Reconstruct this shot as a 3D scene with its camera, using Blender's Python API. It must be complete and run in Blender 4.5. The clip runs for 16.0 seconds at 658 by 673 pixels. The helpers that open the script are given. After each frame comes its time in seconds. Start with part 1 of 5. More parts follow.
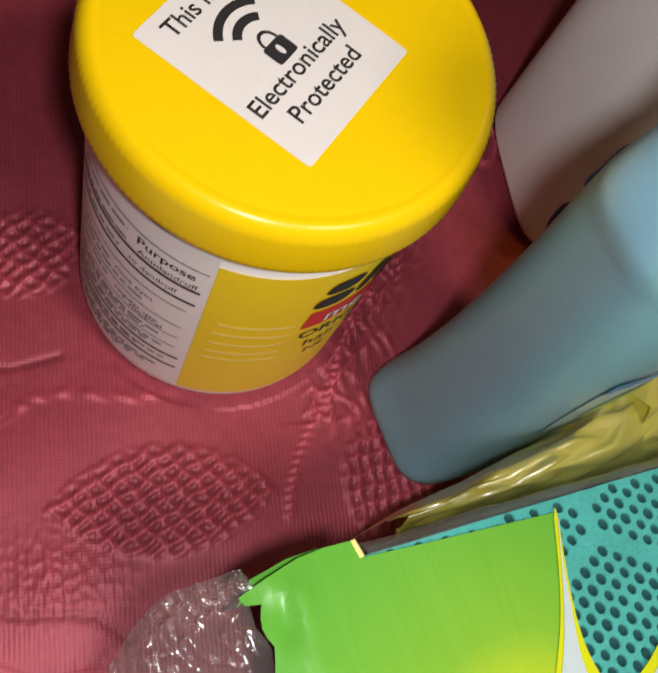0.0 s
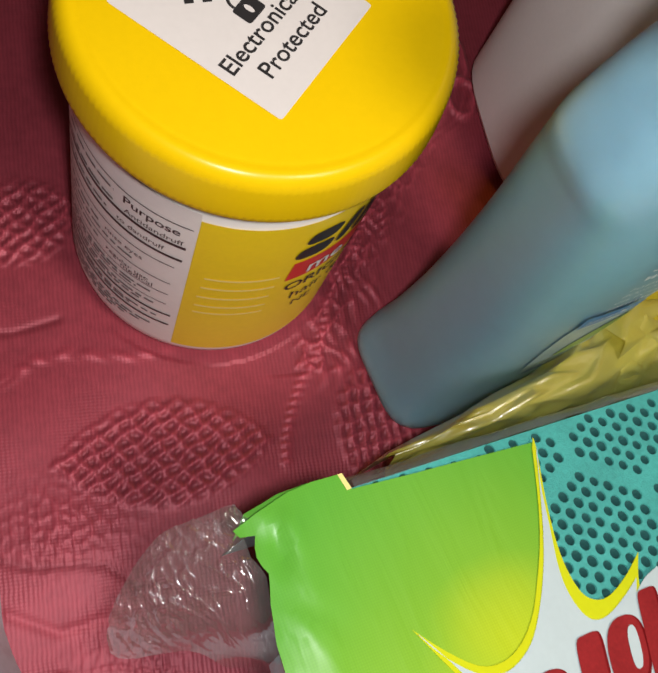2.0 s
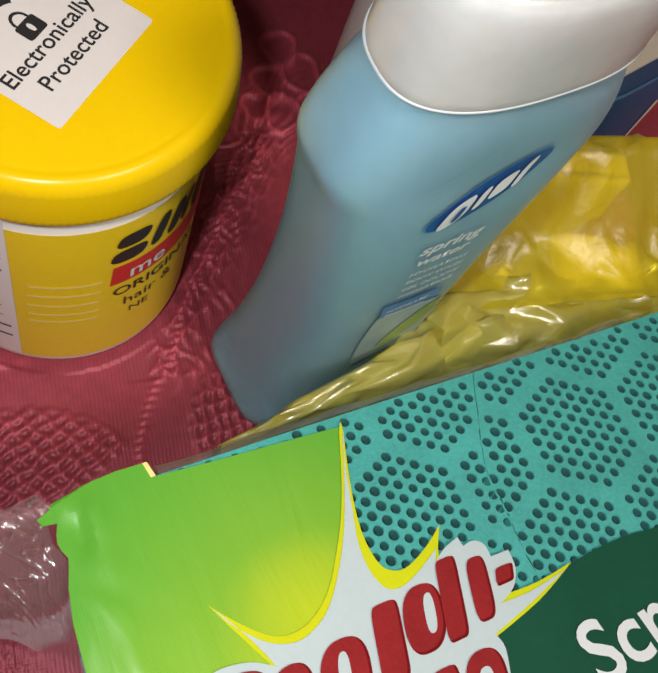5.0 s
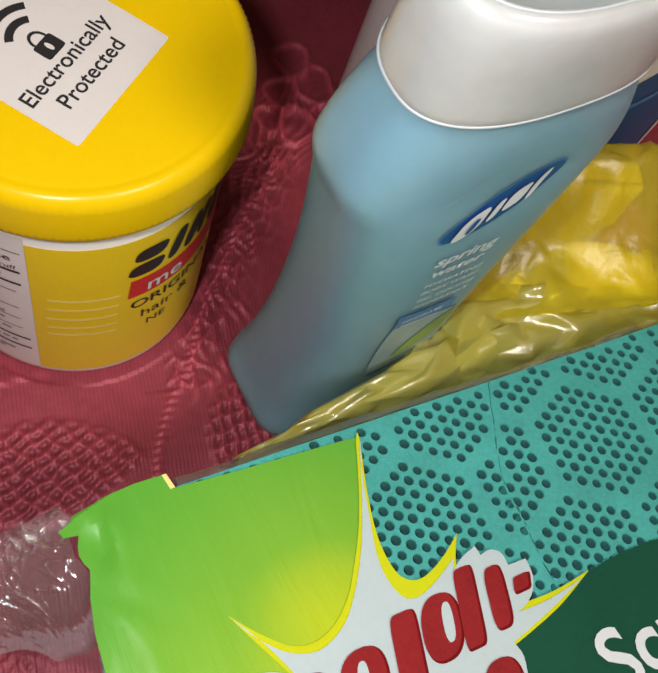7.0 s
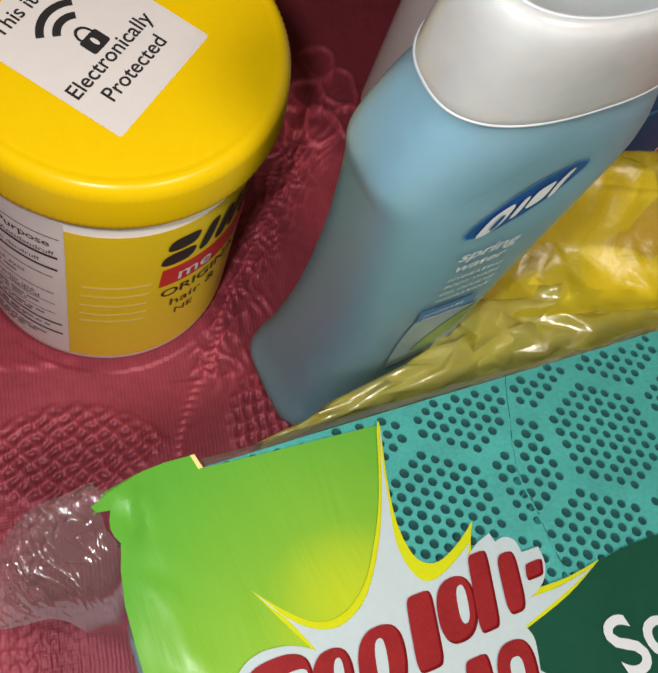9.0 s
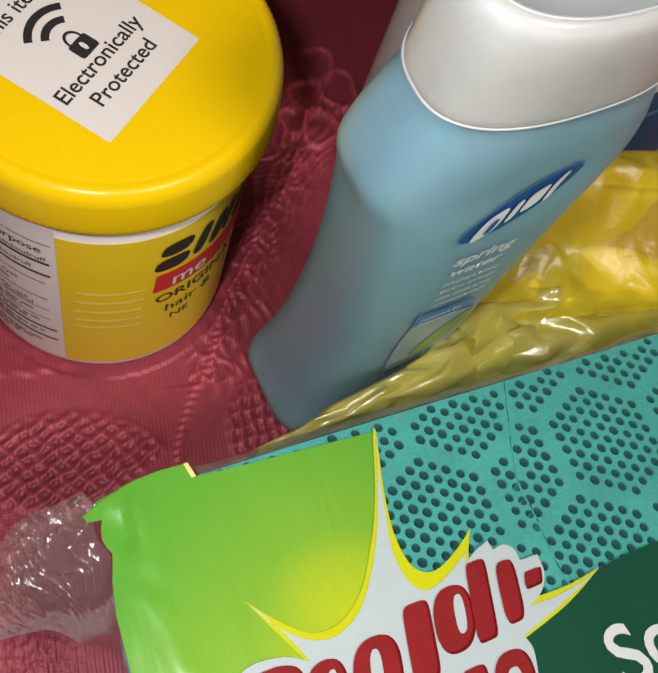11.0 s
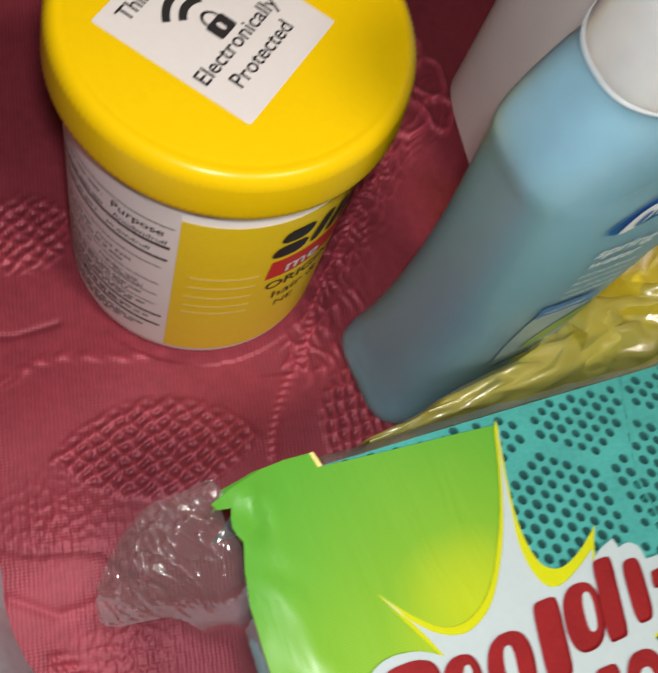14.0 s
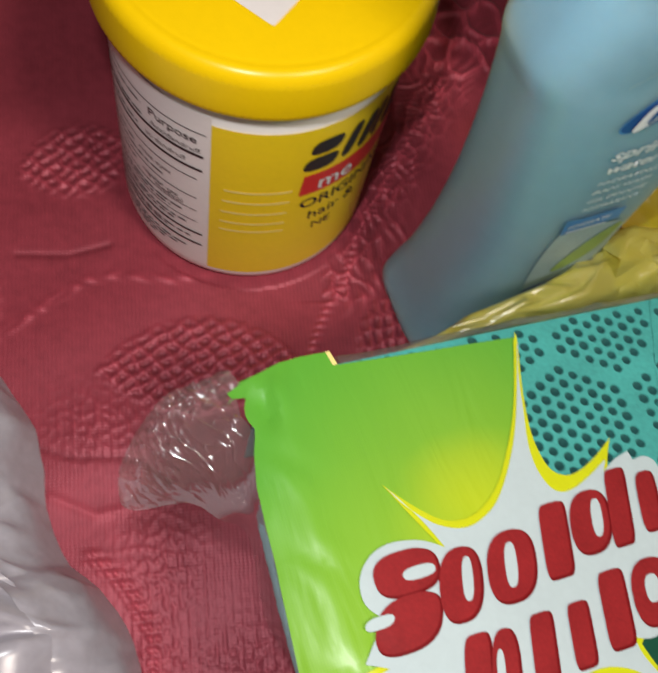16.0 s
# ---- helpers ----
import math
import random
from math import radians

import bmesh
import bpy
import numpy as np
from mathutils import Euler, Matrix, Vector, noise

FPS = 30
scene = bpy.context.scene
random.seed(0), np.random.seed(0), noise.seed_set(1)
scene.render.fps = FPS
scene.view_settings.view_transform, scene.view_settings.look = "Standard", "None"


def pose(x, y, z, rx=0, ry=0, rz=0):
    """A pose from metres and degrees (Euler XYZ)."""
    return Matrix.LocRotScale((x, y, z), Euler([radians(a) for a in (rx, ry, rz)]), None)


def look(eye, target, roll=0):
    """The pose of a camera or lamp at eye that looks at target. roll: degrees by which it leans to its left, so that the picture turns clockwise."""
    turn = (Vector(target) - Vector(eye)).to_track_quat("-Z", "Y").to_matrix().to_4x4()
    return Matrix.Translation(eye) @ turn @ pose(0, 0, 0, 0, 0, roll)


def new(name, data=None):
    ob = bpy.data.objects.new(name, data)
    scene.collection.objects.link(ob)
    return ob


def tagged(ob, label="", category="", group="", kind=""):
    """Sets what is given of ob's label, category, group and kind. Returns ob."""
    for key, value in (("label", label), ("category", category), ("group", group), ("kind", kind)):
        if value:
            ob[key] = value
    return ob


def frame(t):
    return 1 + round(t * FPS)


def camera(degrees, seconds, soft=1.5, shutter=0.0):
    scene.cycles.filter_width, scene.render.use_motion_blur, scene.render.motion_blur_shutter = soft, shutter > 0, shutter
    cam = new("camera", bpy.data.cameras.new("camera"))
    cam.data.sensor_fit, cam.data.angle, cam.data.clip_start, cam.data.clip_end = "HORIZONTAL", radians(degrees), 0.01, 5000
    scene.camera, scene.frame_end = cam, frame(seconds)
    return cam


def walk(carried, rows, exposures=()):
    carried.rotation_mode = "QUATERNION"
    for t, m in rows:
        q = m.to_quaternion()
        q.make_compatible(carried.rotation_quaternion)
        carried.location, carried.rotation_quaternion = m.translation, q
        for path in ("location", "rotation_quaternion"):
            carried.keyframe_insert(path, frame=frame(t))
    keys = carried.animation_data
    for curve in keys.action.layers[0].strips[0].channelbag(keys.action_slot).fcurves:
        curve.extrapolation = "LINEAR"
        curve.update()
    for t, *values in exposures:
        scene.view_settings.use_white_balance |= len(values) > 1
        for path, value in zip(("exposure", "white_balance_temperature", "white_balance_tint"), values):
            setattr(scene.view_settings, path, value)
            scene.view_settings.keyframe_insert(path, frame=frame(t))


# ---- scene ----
cam = camera(37.81, 16.0, soft=1.9, shutter=0.5)
PATH = [
    (0, look((-0.0447, -0.1074, 0.2491), (0.0522, 0.0039, -0.0683), 36.97)),
    (0.5, look((-0.0475, -0.1093, 0.2519), (0.0480, -0.0083, -0.0693), 38.24)),
    (1, look((-0.0397, -0.1138, 0.2564), (0.0585, -0.0136, -0.0642), 38.10)),
    (1.5, look((-0.0399, -0.1138, 0.2561), (0.0563, -0.0129, -0.0649), 37.11)),
    (2, look((-0.0427, -0.1162, 0.2573), (0.0514, -0.0141, -0.0640), 35.92)),
    (2.5, look((-0.0377, -0.1223, 0.2623), (0.0569, -0.0200, -0.0587), 35.60)),
    (3, look((-0.0321, -0.1284, 0.2670), (0.0632, -0.0251, -0.0536), 35.16)),
    (3.5, look((-0.0218, -0.1318, 0.2686), (0.0765, -0.0266, -0.0504), 35.05)),
    (4, look((-0.0166, -0.1329, 0.2719), (0.0836, -0.0264, -0.0461), 34.88)),
    (4.2, look((-0.0140, -0.1328, 0.2739), (0.0876, -0.0252, -0.0433), 34.73)),
    (6.3, look((-0.0090, -0.1338, 0.2738), (0.0901, -0.0228, -0.0430), 31.94)),
    (6.5, look((-0.0123, -0.1331, 0.2730), (0.0856, -0.0217, -0.0441), 31.48)),
    (7, look((-0.0112, -0.1325, 0.2758), (0.0867, -0.0196, -0.0407), 31.21)),
    (7.5, look((-0.0115, -0.1358, 0.2776), (0.0869, -0.0227, -0.0387), 31.58)),
    (8, look((-0.0141, -0.1388, 0.2805), (0.0836, -0.0249, -0.0357), 31.67)),
    (8.5, look((-0.0170, -0.1395, 0.2811), (0.0796, -0.0243, -0.0350), 31.50)),
    (9, look((-0.0178, -0.1378, 0.2808), (0.0780, -0.0222, -0.0353), 31.54)),
    (9.2, look((-0.0162, -0.1369, 0.2801), (0.0799, -0.0213, -0.0359), 31.68)),
    (11.3, look((-0.0121, -0.1360, 0.2796), (0.0794, -0.0201, -0.0377), 29.93)),
    (11.5, look((-0.0093, -0.1384, 0.2797), (0.0820, -0.0225, -0.0377), 29.90)),
    (12, look((-0.0047, -0.1408, 0.2806), (0.0874, -0.0258, -0.0369), 30.38)),
    (12.5, look((-0.0237, -0.1388, 0.2751), (0.0628, -0.0233, -0.0438), 29.07)),
    (13, look((-0.0349, -0.1363, 0.2766), (0.0491, -0.0202, -0.0427), 28.59)),
    (13.5, look((-0.0311, -0.1335, 0.2791), (0.0563, -0.0178, -0.0394), 29.99)),
    (14, look((-0.0376, -0.1313, 0.2708), (0.0507, -0.0171, -0.0480), 30.68)),
    (14.5, look((-0.0512, -0.1304, 0.2541), (0.0397, -0.0234, -0.0665), 33.60)),
    (15, look((-0.0480, -0.1410, 0.2569), (0.0529, -0.0398, -0.0626), 37.56)),
    (15.5, look((-0.0323, -0.1581, 0.2615), (0.0528, -0.0508, -0.0606), 32.65)),
    (16, look((-0.0237, -0.1550, 0.2715), (0.0310, -0.0373, -0.0536), 20.78)),
]
walk(cam, PATH, exposures=[(0, 0.12), (3, 0.0), (12, -0.05), (14.0, 0.02), (14.5, 0.08), (15.0, -0.06), (15.5, -0.2), (16, -0.05)])

# ---------------------------------------------------------------- light
LAMP = (-0.034, -0.124, 0.286)
torch = bpy.data.lights.new("torch", "POINT")
torch.energy, torch.shadow_soft_size, torch.color = 1.78, 0.008, (0.965, 0.965, 0.975)
torch_ob = new("torch", torch)
torch_ob.location = LAMP
# unseen fill lamp, added to lift the yellow bag and the shadowed sides
fill = bpy.data.lights.new("added_fill", "AREA")
fill.energy, fill.size, fill.color = 20.0, 0.35, (1.0, 0.89, 0.79)
fill_ob = new("added_fill", fill)
fill_ob.location = (0.55, -0.75, 1.6)
world = bpy.data.worlds.new("world")
scene.world = world
world.use_nodes = True
world.node_tree.nodes["Background"].inputs[0].default_value = (0.9, 0.75, 0.6, 1)
world.node_tree.nodes["Background"].inputs[1].default_value = 0.06


# ---------------------------------------------------------------- materials
def mat(name, c, rough=0.5, metal=0.0, var=0.1, vscale=60.0, bump=0.0, bscale=400.0, spec=0.5, sub=0.0, coat=0.0, alpha=1.0, sheen=0.0, radius=0.004):
    """A plain surface with variation at two scales and fine relief."""
    m = bpy.data.materials.new(name)
    m.use_nodes = True
    nt = m.node_tree
    n, l = nt.nodes, nt.links
    b = n["Principled BSDF"]
    b.inputs["Roughness"].default_value = rough
    b.inputs["Metallic"].default_value = metal
    b.inputs["Specular IOR Level"].default_value = spec
    b.inputs["Coat Weight"].default_value = coat
    b.inputs["Coat Roughness"].default_value = 0.12
    b.inputs["Alpha"].default_value = alpha
    b.inputs["Sheen Weight"].default_value = sheen
    if sub:
        b.inputs["Subsurface Weight"].default_value = sub
        b.inputs["Subsurface Scale"].default_value = radius
        b.inputs["Subsurface Radius"].default_value = (0.7, 0.9, 1.0)
    co = n.new("ShaderNodeTexCoord")
    big, fine = n.new("ShaderNodeTexNoise"), n.new("ShaderNodeTexNoise")
    big.inputs["Scale"].default_value, fine.inputs["Scale"].default_value = vscale, vscale * 11
    big.inputs["Detail"].default_value = fine.inputs["Detail"].default_value = 4
    add = n.new("ShaderNodeMath")
    add.operation = "MULTIPLY_ADD"
    add.inputs[1].default_value = 0.5
    l.new(co.outputs["Object"], big.inputs["Vector"])
    l.new(co.outputs["Object"], fine.inputs["Vector"])
    half = n.new("ShaderNodeMath")
    half.operation = "MULTIPLY"
    half.inputs[1].default_value = 0.5
    l.new(fine.outputs[0], half.inputs[0])
    l.new(big.outputs[0], add.inputs[0])
    l.new(half.outputs[0], add.inputs[2])
    ramp = n.new("ShaderNodeValToRGB")
    ramp.color_ramp.elements[0].position, ramp.color_ramp.elements[1].position = 0.3, 0.7
    ramp.color_ramp.elements[0].color = (*[x * (1 - var) for x in c], 1)
    ramp.color_ramp.elements[1].color = (*[min(1, x * (1 + var)) for x in c], 1)
    l.new(add.outputs[0], ramp.inputs[0])
    l.new(ramp.outputs[0], b.inputs["Base Color"])
    if bump:
        t, bp = n.new("ShaderNodeTexNoise"), n.new("ShaderNodeBump")
        t.inputs["Scale"].default_value, t.inputs["Detail"].default_value = bscale, 3
        bp.inputs["Strength"].default_value, bp.inputs["Distance"].default_value = bump, 0.0006
        l.new(co.outputs["Object"], t.inputs["Vector"])
        l.new(t.outputs[0], bp.inputs["Height"])
        l.new(bp.outputs[0], b.inputs["Normal"])
    return m


def film(name, tint, gloss=0.25, rough=0.12, body=None, body_mix=0.0, bscale=160.0, bump=0.5, edge=0.55):
    """Thin plastic film: clear, tinted, with crinkled gloss and a share of scattering body."""
    m = bpy.data.materials.new(name)
    m.use_nodes = True
    n, l = m.node_tree.nodes, m.node_tree.links
    out = n["Material Output"]
    n.remove(n["Principled BSDF"])
    clear, shine, mix = n.new("ShaderNodeBsdfTransparent"), n.new("ShaderNodeBsdfGlossy"), n.new("ShaderNodeMixShader")
    clear.inputs[0].default_value = (*tint, 1)
    shine.inputs["Roughness"].default_value = rough
    co, t, bp, fr = n.new("ShaderNodeTexCoord"), n.new("ShaderNodeTexNoise"), n.new("ShaderNodeBump"), n.new("ShaderNodeFresnel")
    t.inputs["Scale"].default_value, t.inputs["Detail"].default_value, t.inputs["Distortion"].default_value = bscale, 3, 0.6
    bp.inputs["Strength"].default_value, bp.inputs["Distance"].default_value = bump, 0.002
    l.new(co.outputs["Object"], t.inputs["Vector"])
    l.new(t.outputs[0], bp.inputs["Height"])
    l.new(bp.outputs[0], shine.inputs["Normal"])
    l.new(bp.outputs[0], fr.inputs["Normal"])
    fr.inputs["IOR"].default_value = 1.5
    gain = n.new("ShaderNodeMath")
    gain.operation, gain.use_clamp = "MULTIPLY_ADD", True
    gain.inputs[1].default_value, gain.inputs[2].default_value = edge, gloss * 0.3
    l.new(fr.outputs[0], gain.inputs[0])
    base = clear
    if body:
        d, tr, m1, m2 = n.new("ShaderNodeBsdfDiffuse"), n.new("ShaderNodeBsdfTranslucent"), n.new("ShaderNodeMixShader"), n.new("ShaderNodeMixShader")
        d.inputs[0].default_value = tr.inputs[0].default_value = (*body, 1)
        l.new(bp.outputs[0], d.inputs["Normal"])
        m1.inputs[0].default_value = 0.22
        l.new(d.outputs[0], m1.inputs[1])
        l.new(tr.outputs[0], m1.inputs[2])
        m2.inputs[0].default_value = body_mix
        l.new(clear.outputs[0], m2.inputs[1])
        l.new(m1.outputs[0], m2.inputs[2])
        base = m2
    l.new(gain.outputs[0], mix.inputs[0])
    l.new(base.outputs[0], mix.inputs[1])
    l.new(shine.outputs[0], mix.inputs[2])
    l.new(mix.outputs[0], out.inputs[0])
    return m


def cloth_material():
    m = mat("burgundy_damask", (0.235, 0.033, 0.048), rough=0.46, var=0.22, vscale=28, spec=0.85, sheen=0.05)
    m.node_tree.nodes["Principled BSDF"].inputs["Specular Tint"].default_value = (1.0, 0.36, 0.42, 1)
    n, l = m.node_tree.nodes, m.node_tree.links
    co = [x for x in n if x.bl_idname == "ShaderNodeTexCoord"][0]
    waves = []
    for axis, period in (("X", 0.00115), ("Y", 0.0009)):
        w = n.new("ShaderNodeTexWave")
        w.bands_direction = axis
        w.inputs["Scale"].default_value = 2 * math.pi / 20 / period
        w.inputs["Distortion"].default_value, w.inputs["Detail"].default_value = 2.2, 1.5
        l.new(co.outputs["Object"], w.inputs["Vector"])
        waves.append(w)
    s = n.new("ShaderNodeMath")
    l.new(waves[0].outputs["Fac"], s.inputs[0])
    weak = n.new("ShaderNodeMath")
    weak.operation = "MULTIPLY"
    weak.inputs[1].default_value = 0.4
    l.new(waves[1].outputs["Fac"], weak.inputs[0])
    l.new(weak.outputs[0], s.inputs[1])
    bp = n.new("ShaderNodeBump")
    bp.inputs["Distance"].default_value = 0.0003
    l.new(s.outputs[0], bp.inputs["Height"])
    # the ribs stand out in patches and lie flat in the satin ground
    patch, rise = n.new("ShaderNodeTexNoise"), n.new("ShaderNodeMapRange")
    patch.inputs["Scale"].default_value, patch.inputs["Detail"].default_value = 34.0, 2.0
    l.new(co.outputs["Object"], patch.inputs["Vector"])
    rise.inputs["From Min"].default_value, rise.inputs["From Max"].default_value = 0.42, 0.62
    rise.inputs["To Min"].default_value, rise.inputs["To Max"].default_value = 0.05, 0.22
    l.new(patch.outputs[0], rise.inputs["Value"])
    l.new(rise.outputs[0], bp.inputs["Strength"])
    # relief shading put into the base colour: raised threads paler, sunk ones darker
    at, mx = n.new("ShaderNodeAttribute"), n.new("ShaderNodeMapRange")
    at.attribute_name = "relief_shade"
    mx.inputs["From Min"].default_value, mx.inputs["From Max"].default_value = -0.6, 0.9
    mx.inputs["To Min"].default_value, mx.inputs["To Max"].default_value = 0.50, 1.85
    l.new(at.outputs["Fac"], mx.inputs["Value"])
    ramp = [x for x in n if x.bl_idname == "ShaderNodeValToRGB"][0]
    relief_shade = n.new("ShaderNodeMix")
    relief_shade.data_type, relief_shade.blend_type = "RGBA", "MULTIPLY"
    relief_shade.inputs[0].default_value = 1.0
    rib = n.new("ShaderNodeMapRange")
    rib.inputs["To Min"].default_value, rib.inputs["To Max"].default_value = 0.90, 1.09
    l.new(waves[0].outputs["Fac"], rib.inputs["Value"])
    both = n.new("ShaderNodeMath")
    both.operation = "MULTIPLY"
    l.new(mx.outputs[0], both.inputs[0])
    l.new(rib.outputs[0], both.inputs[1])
    l.new(ramp.outputs[0], relief_shade.inputs[6])
    l.new(both.outputs[0], relief_shade.inputs[7])
    l.new(relief_shade.outputs[2], n["Principled BSDF"].inputs["Base Color"])
    l.new(bp.outputs[0], n["Principled BSDF"].inputs["Normal"])
    return m


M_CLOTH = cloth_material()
M_LID = mat("yellow_plastic", (0.70, 0.45, 0.002), rough=0.27, var=0.03, spec=0.2, bump=0.015, bscale=900)
M_JAR = mat("white_plastic", (0.81, 0.77, 0.74), rough=0.35, var=0.03)
M_LABEL_W = mat("label_white", (0.78, 0.73, 0.71), rough=0.4, var=0.03)
M_LABEL_Y = mat("label_yellow", (0.84, 0.60, 0.012), rough=0.35, var=0.04)
M_LINE_Y = mat("label_pale_yellow", (0.85, 0.72, 0.25), rough=0.4, var=0.03)
M_INK = mat("black_ink", (0.02, 0.018, 0.018), rough=0.45, var=0.1)
M_GREY_INK = mat("grey_ink", (0.15, 0.135, 0.135), rough=0.5, var=0.2)
M_RED = mat("red_print", (0.62, 0.03, 0.025), rough=0.35, var=0.08)
M_PAPER = mat("sticker_paper", (0.60, 0.555, 0.525), rough=0.55, var=0.03)
M_GEL = mat("blue_gel_bottle", (0.20, 0.36, 0.445), rough=0.36, var=0.05, vscale=18, sub=1.0, radius=0.02)
M_RIM = mat("pale_cap_rim", (0.46, 0.49, 0.50), rough=0.35, var=0.05)
M_CAP = mat("white_cap_plastic", (0.47, 0.475, 0.465), rough=0.28, var=0.07, vscale=25, sub=0.8, radius=0.008)
M_NAVY = mat("navy_print", (0.012, 0.06, 0.24), rough=0.3, var=0.1)
M_WHITE = mat("white_print", (0.68, 0.71, 0.72), rough=0.4, var=0.03)
M_BAND = mat("band_blue", (0.008, 0.085, 0.24), rough=0.4, var=0.1)
M_SKY = mat("label_blue", (0.06, 0.22, 0.48), rough=0.35, var=0.1)
M_PICTURE = mat("label_pale_blue", (0.29, 0.41, 0.44), rough=0.35, var=0.15, vscale=120)
M_LEAF = mat("label_leaf_green", (0.25, 0.38, 0.10), rough=0.4, var=0.25, vscale=150)
M_TEAL = mat("teal_scrubber", (0.056, 0.365, 0.325), rough=0.7, var=0.2, vscale=90, bump=0.5, bscale=2600)
# scrubber teal darkened to paint the shade inside the pits
M_PIT_SHADE = mat("pit_shade_teal", (0.034, 0.165, 0.155), rough=0.8, var=0.2, vscale=200)
M_FOAM = mat("pale_blue_foam", (0.45, 0.73, 0.77), rough=0.8, var=0.15, vscale=200, bump=0.6, bscale=1500)
M_STAR = mat("pale_print", (0.49, 0.575, 0.58), rough=0.3, var=0.04)
M_LIME = mat("yellow_print", (0.58, 0.61, 0.01), rough=0.3, var=0.05)
M_GREEN_LOW = mat("deep_green_print", (0.075, 0.30, 0.04), rough=0.35, var=0.06)
M_DKGREEN = mat("dark_green_print", (0.011, 0.075, 0.043), rough=0.28, var=0.1)
M_LOGO = mat("logo_red", (0.27, 0.018, 0.02), rough=0.3, var=0.2, vscale=120)
M_LOGO_D = mat("logo_dark_red", (0.16, 0.004, 0.006), rough=0.3, var=0.1)
M_YELLOW = mat("bright_yellow_rubber", (0.93, 0.73, 0.005), rough=0.5, var=0.12, vscale=40)
M_YSLACK = film("stretched_yellow_film", (0.99, 0.95, 0.30), gloss=0.16, rough=0.40, body=(0.98, 0.80, 0.03), body_mix=0.40, bscale=95, bump=0.35)
M_GREY_BAG = mat("silver_grey_film", (0.36, 0.335, 0.37), rough=0.29, var=0.14, vscale=30, spec=0.7, bump=0.3, bscale=110)
M_WOOD = mat("dark_wood", (0.09, 0.05, 0.03), rough=0.5, var=0.3, vscale=14)
M_WALL = mat("wall_paint", (0.45, 0.40, 0.33), rough=0.9, var=0.05, vscale=3)
M_FLOOR = mat("brown_floor", (0.13, 0.09, 0.06), rough=0.6, var=0.25, vscale=5)
M_CLEAR = film("clear_film", (0.94, 0.93, 0.93), gloss=0.55, rough=0.10, body=(0.85, 0.78, 0.76), body_mix=0.09, bscale=130, bump=0.10, edge=0.16)
M_YFILM = film("yellow_film", (0.985, 0.95, 0.25), gloss=0.8, rough=0.33, body=(0.98, 0.88, 0.14), body_mix=0.50, bscale=95, bump=0.3)


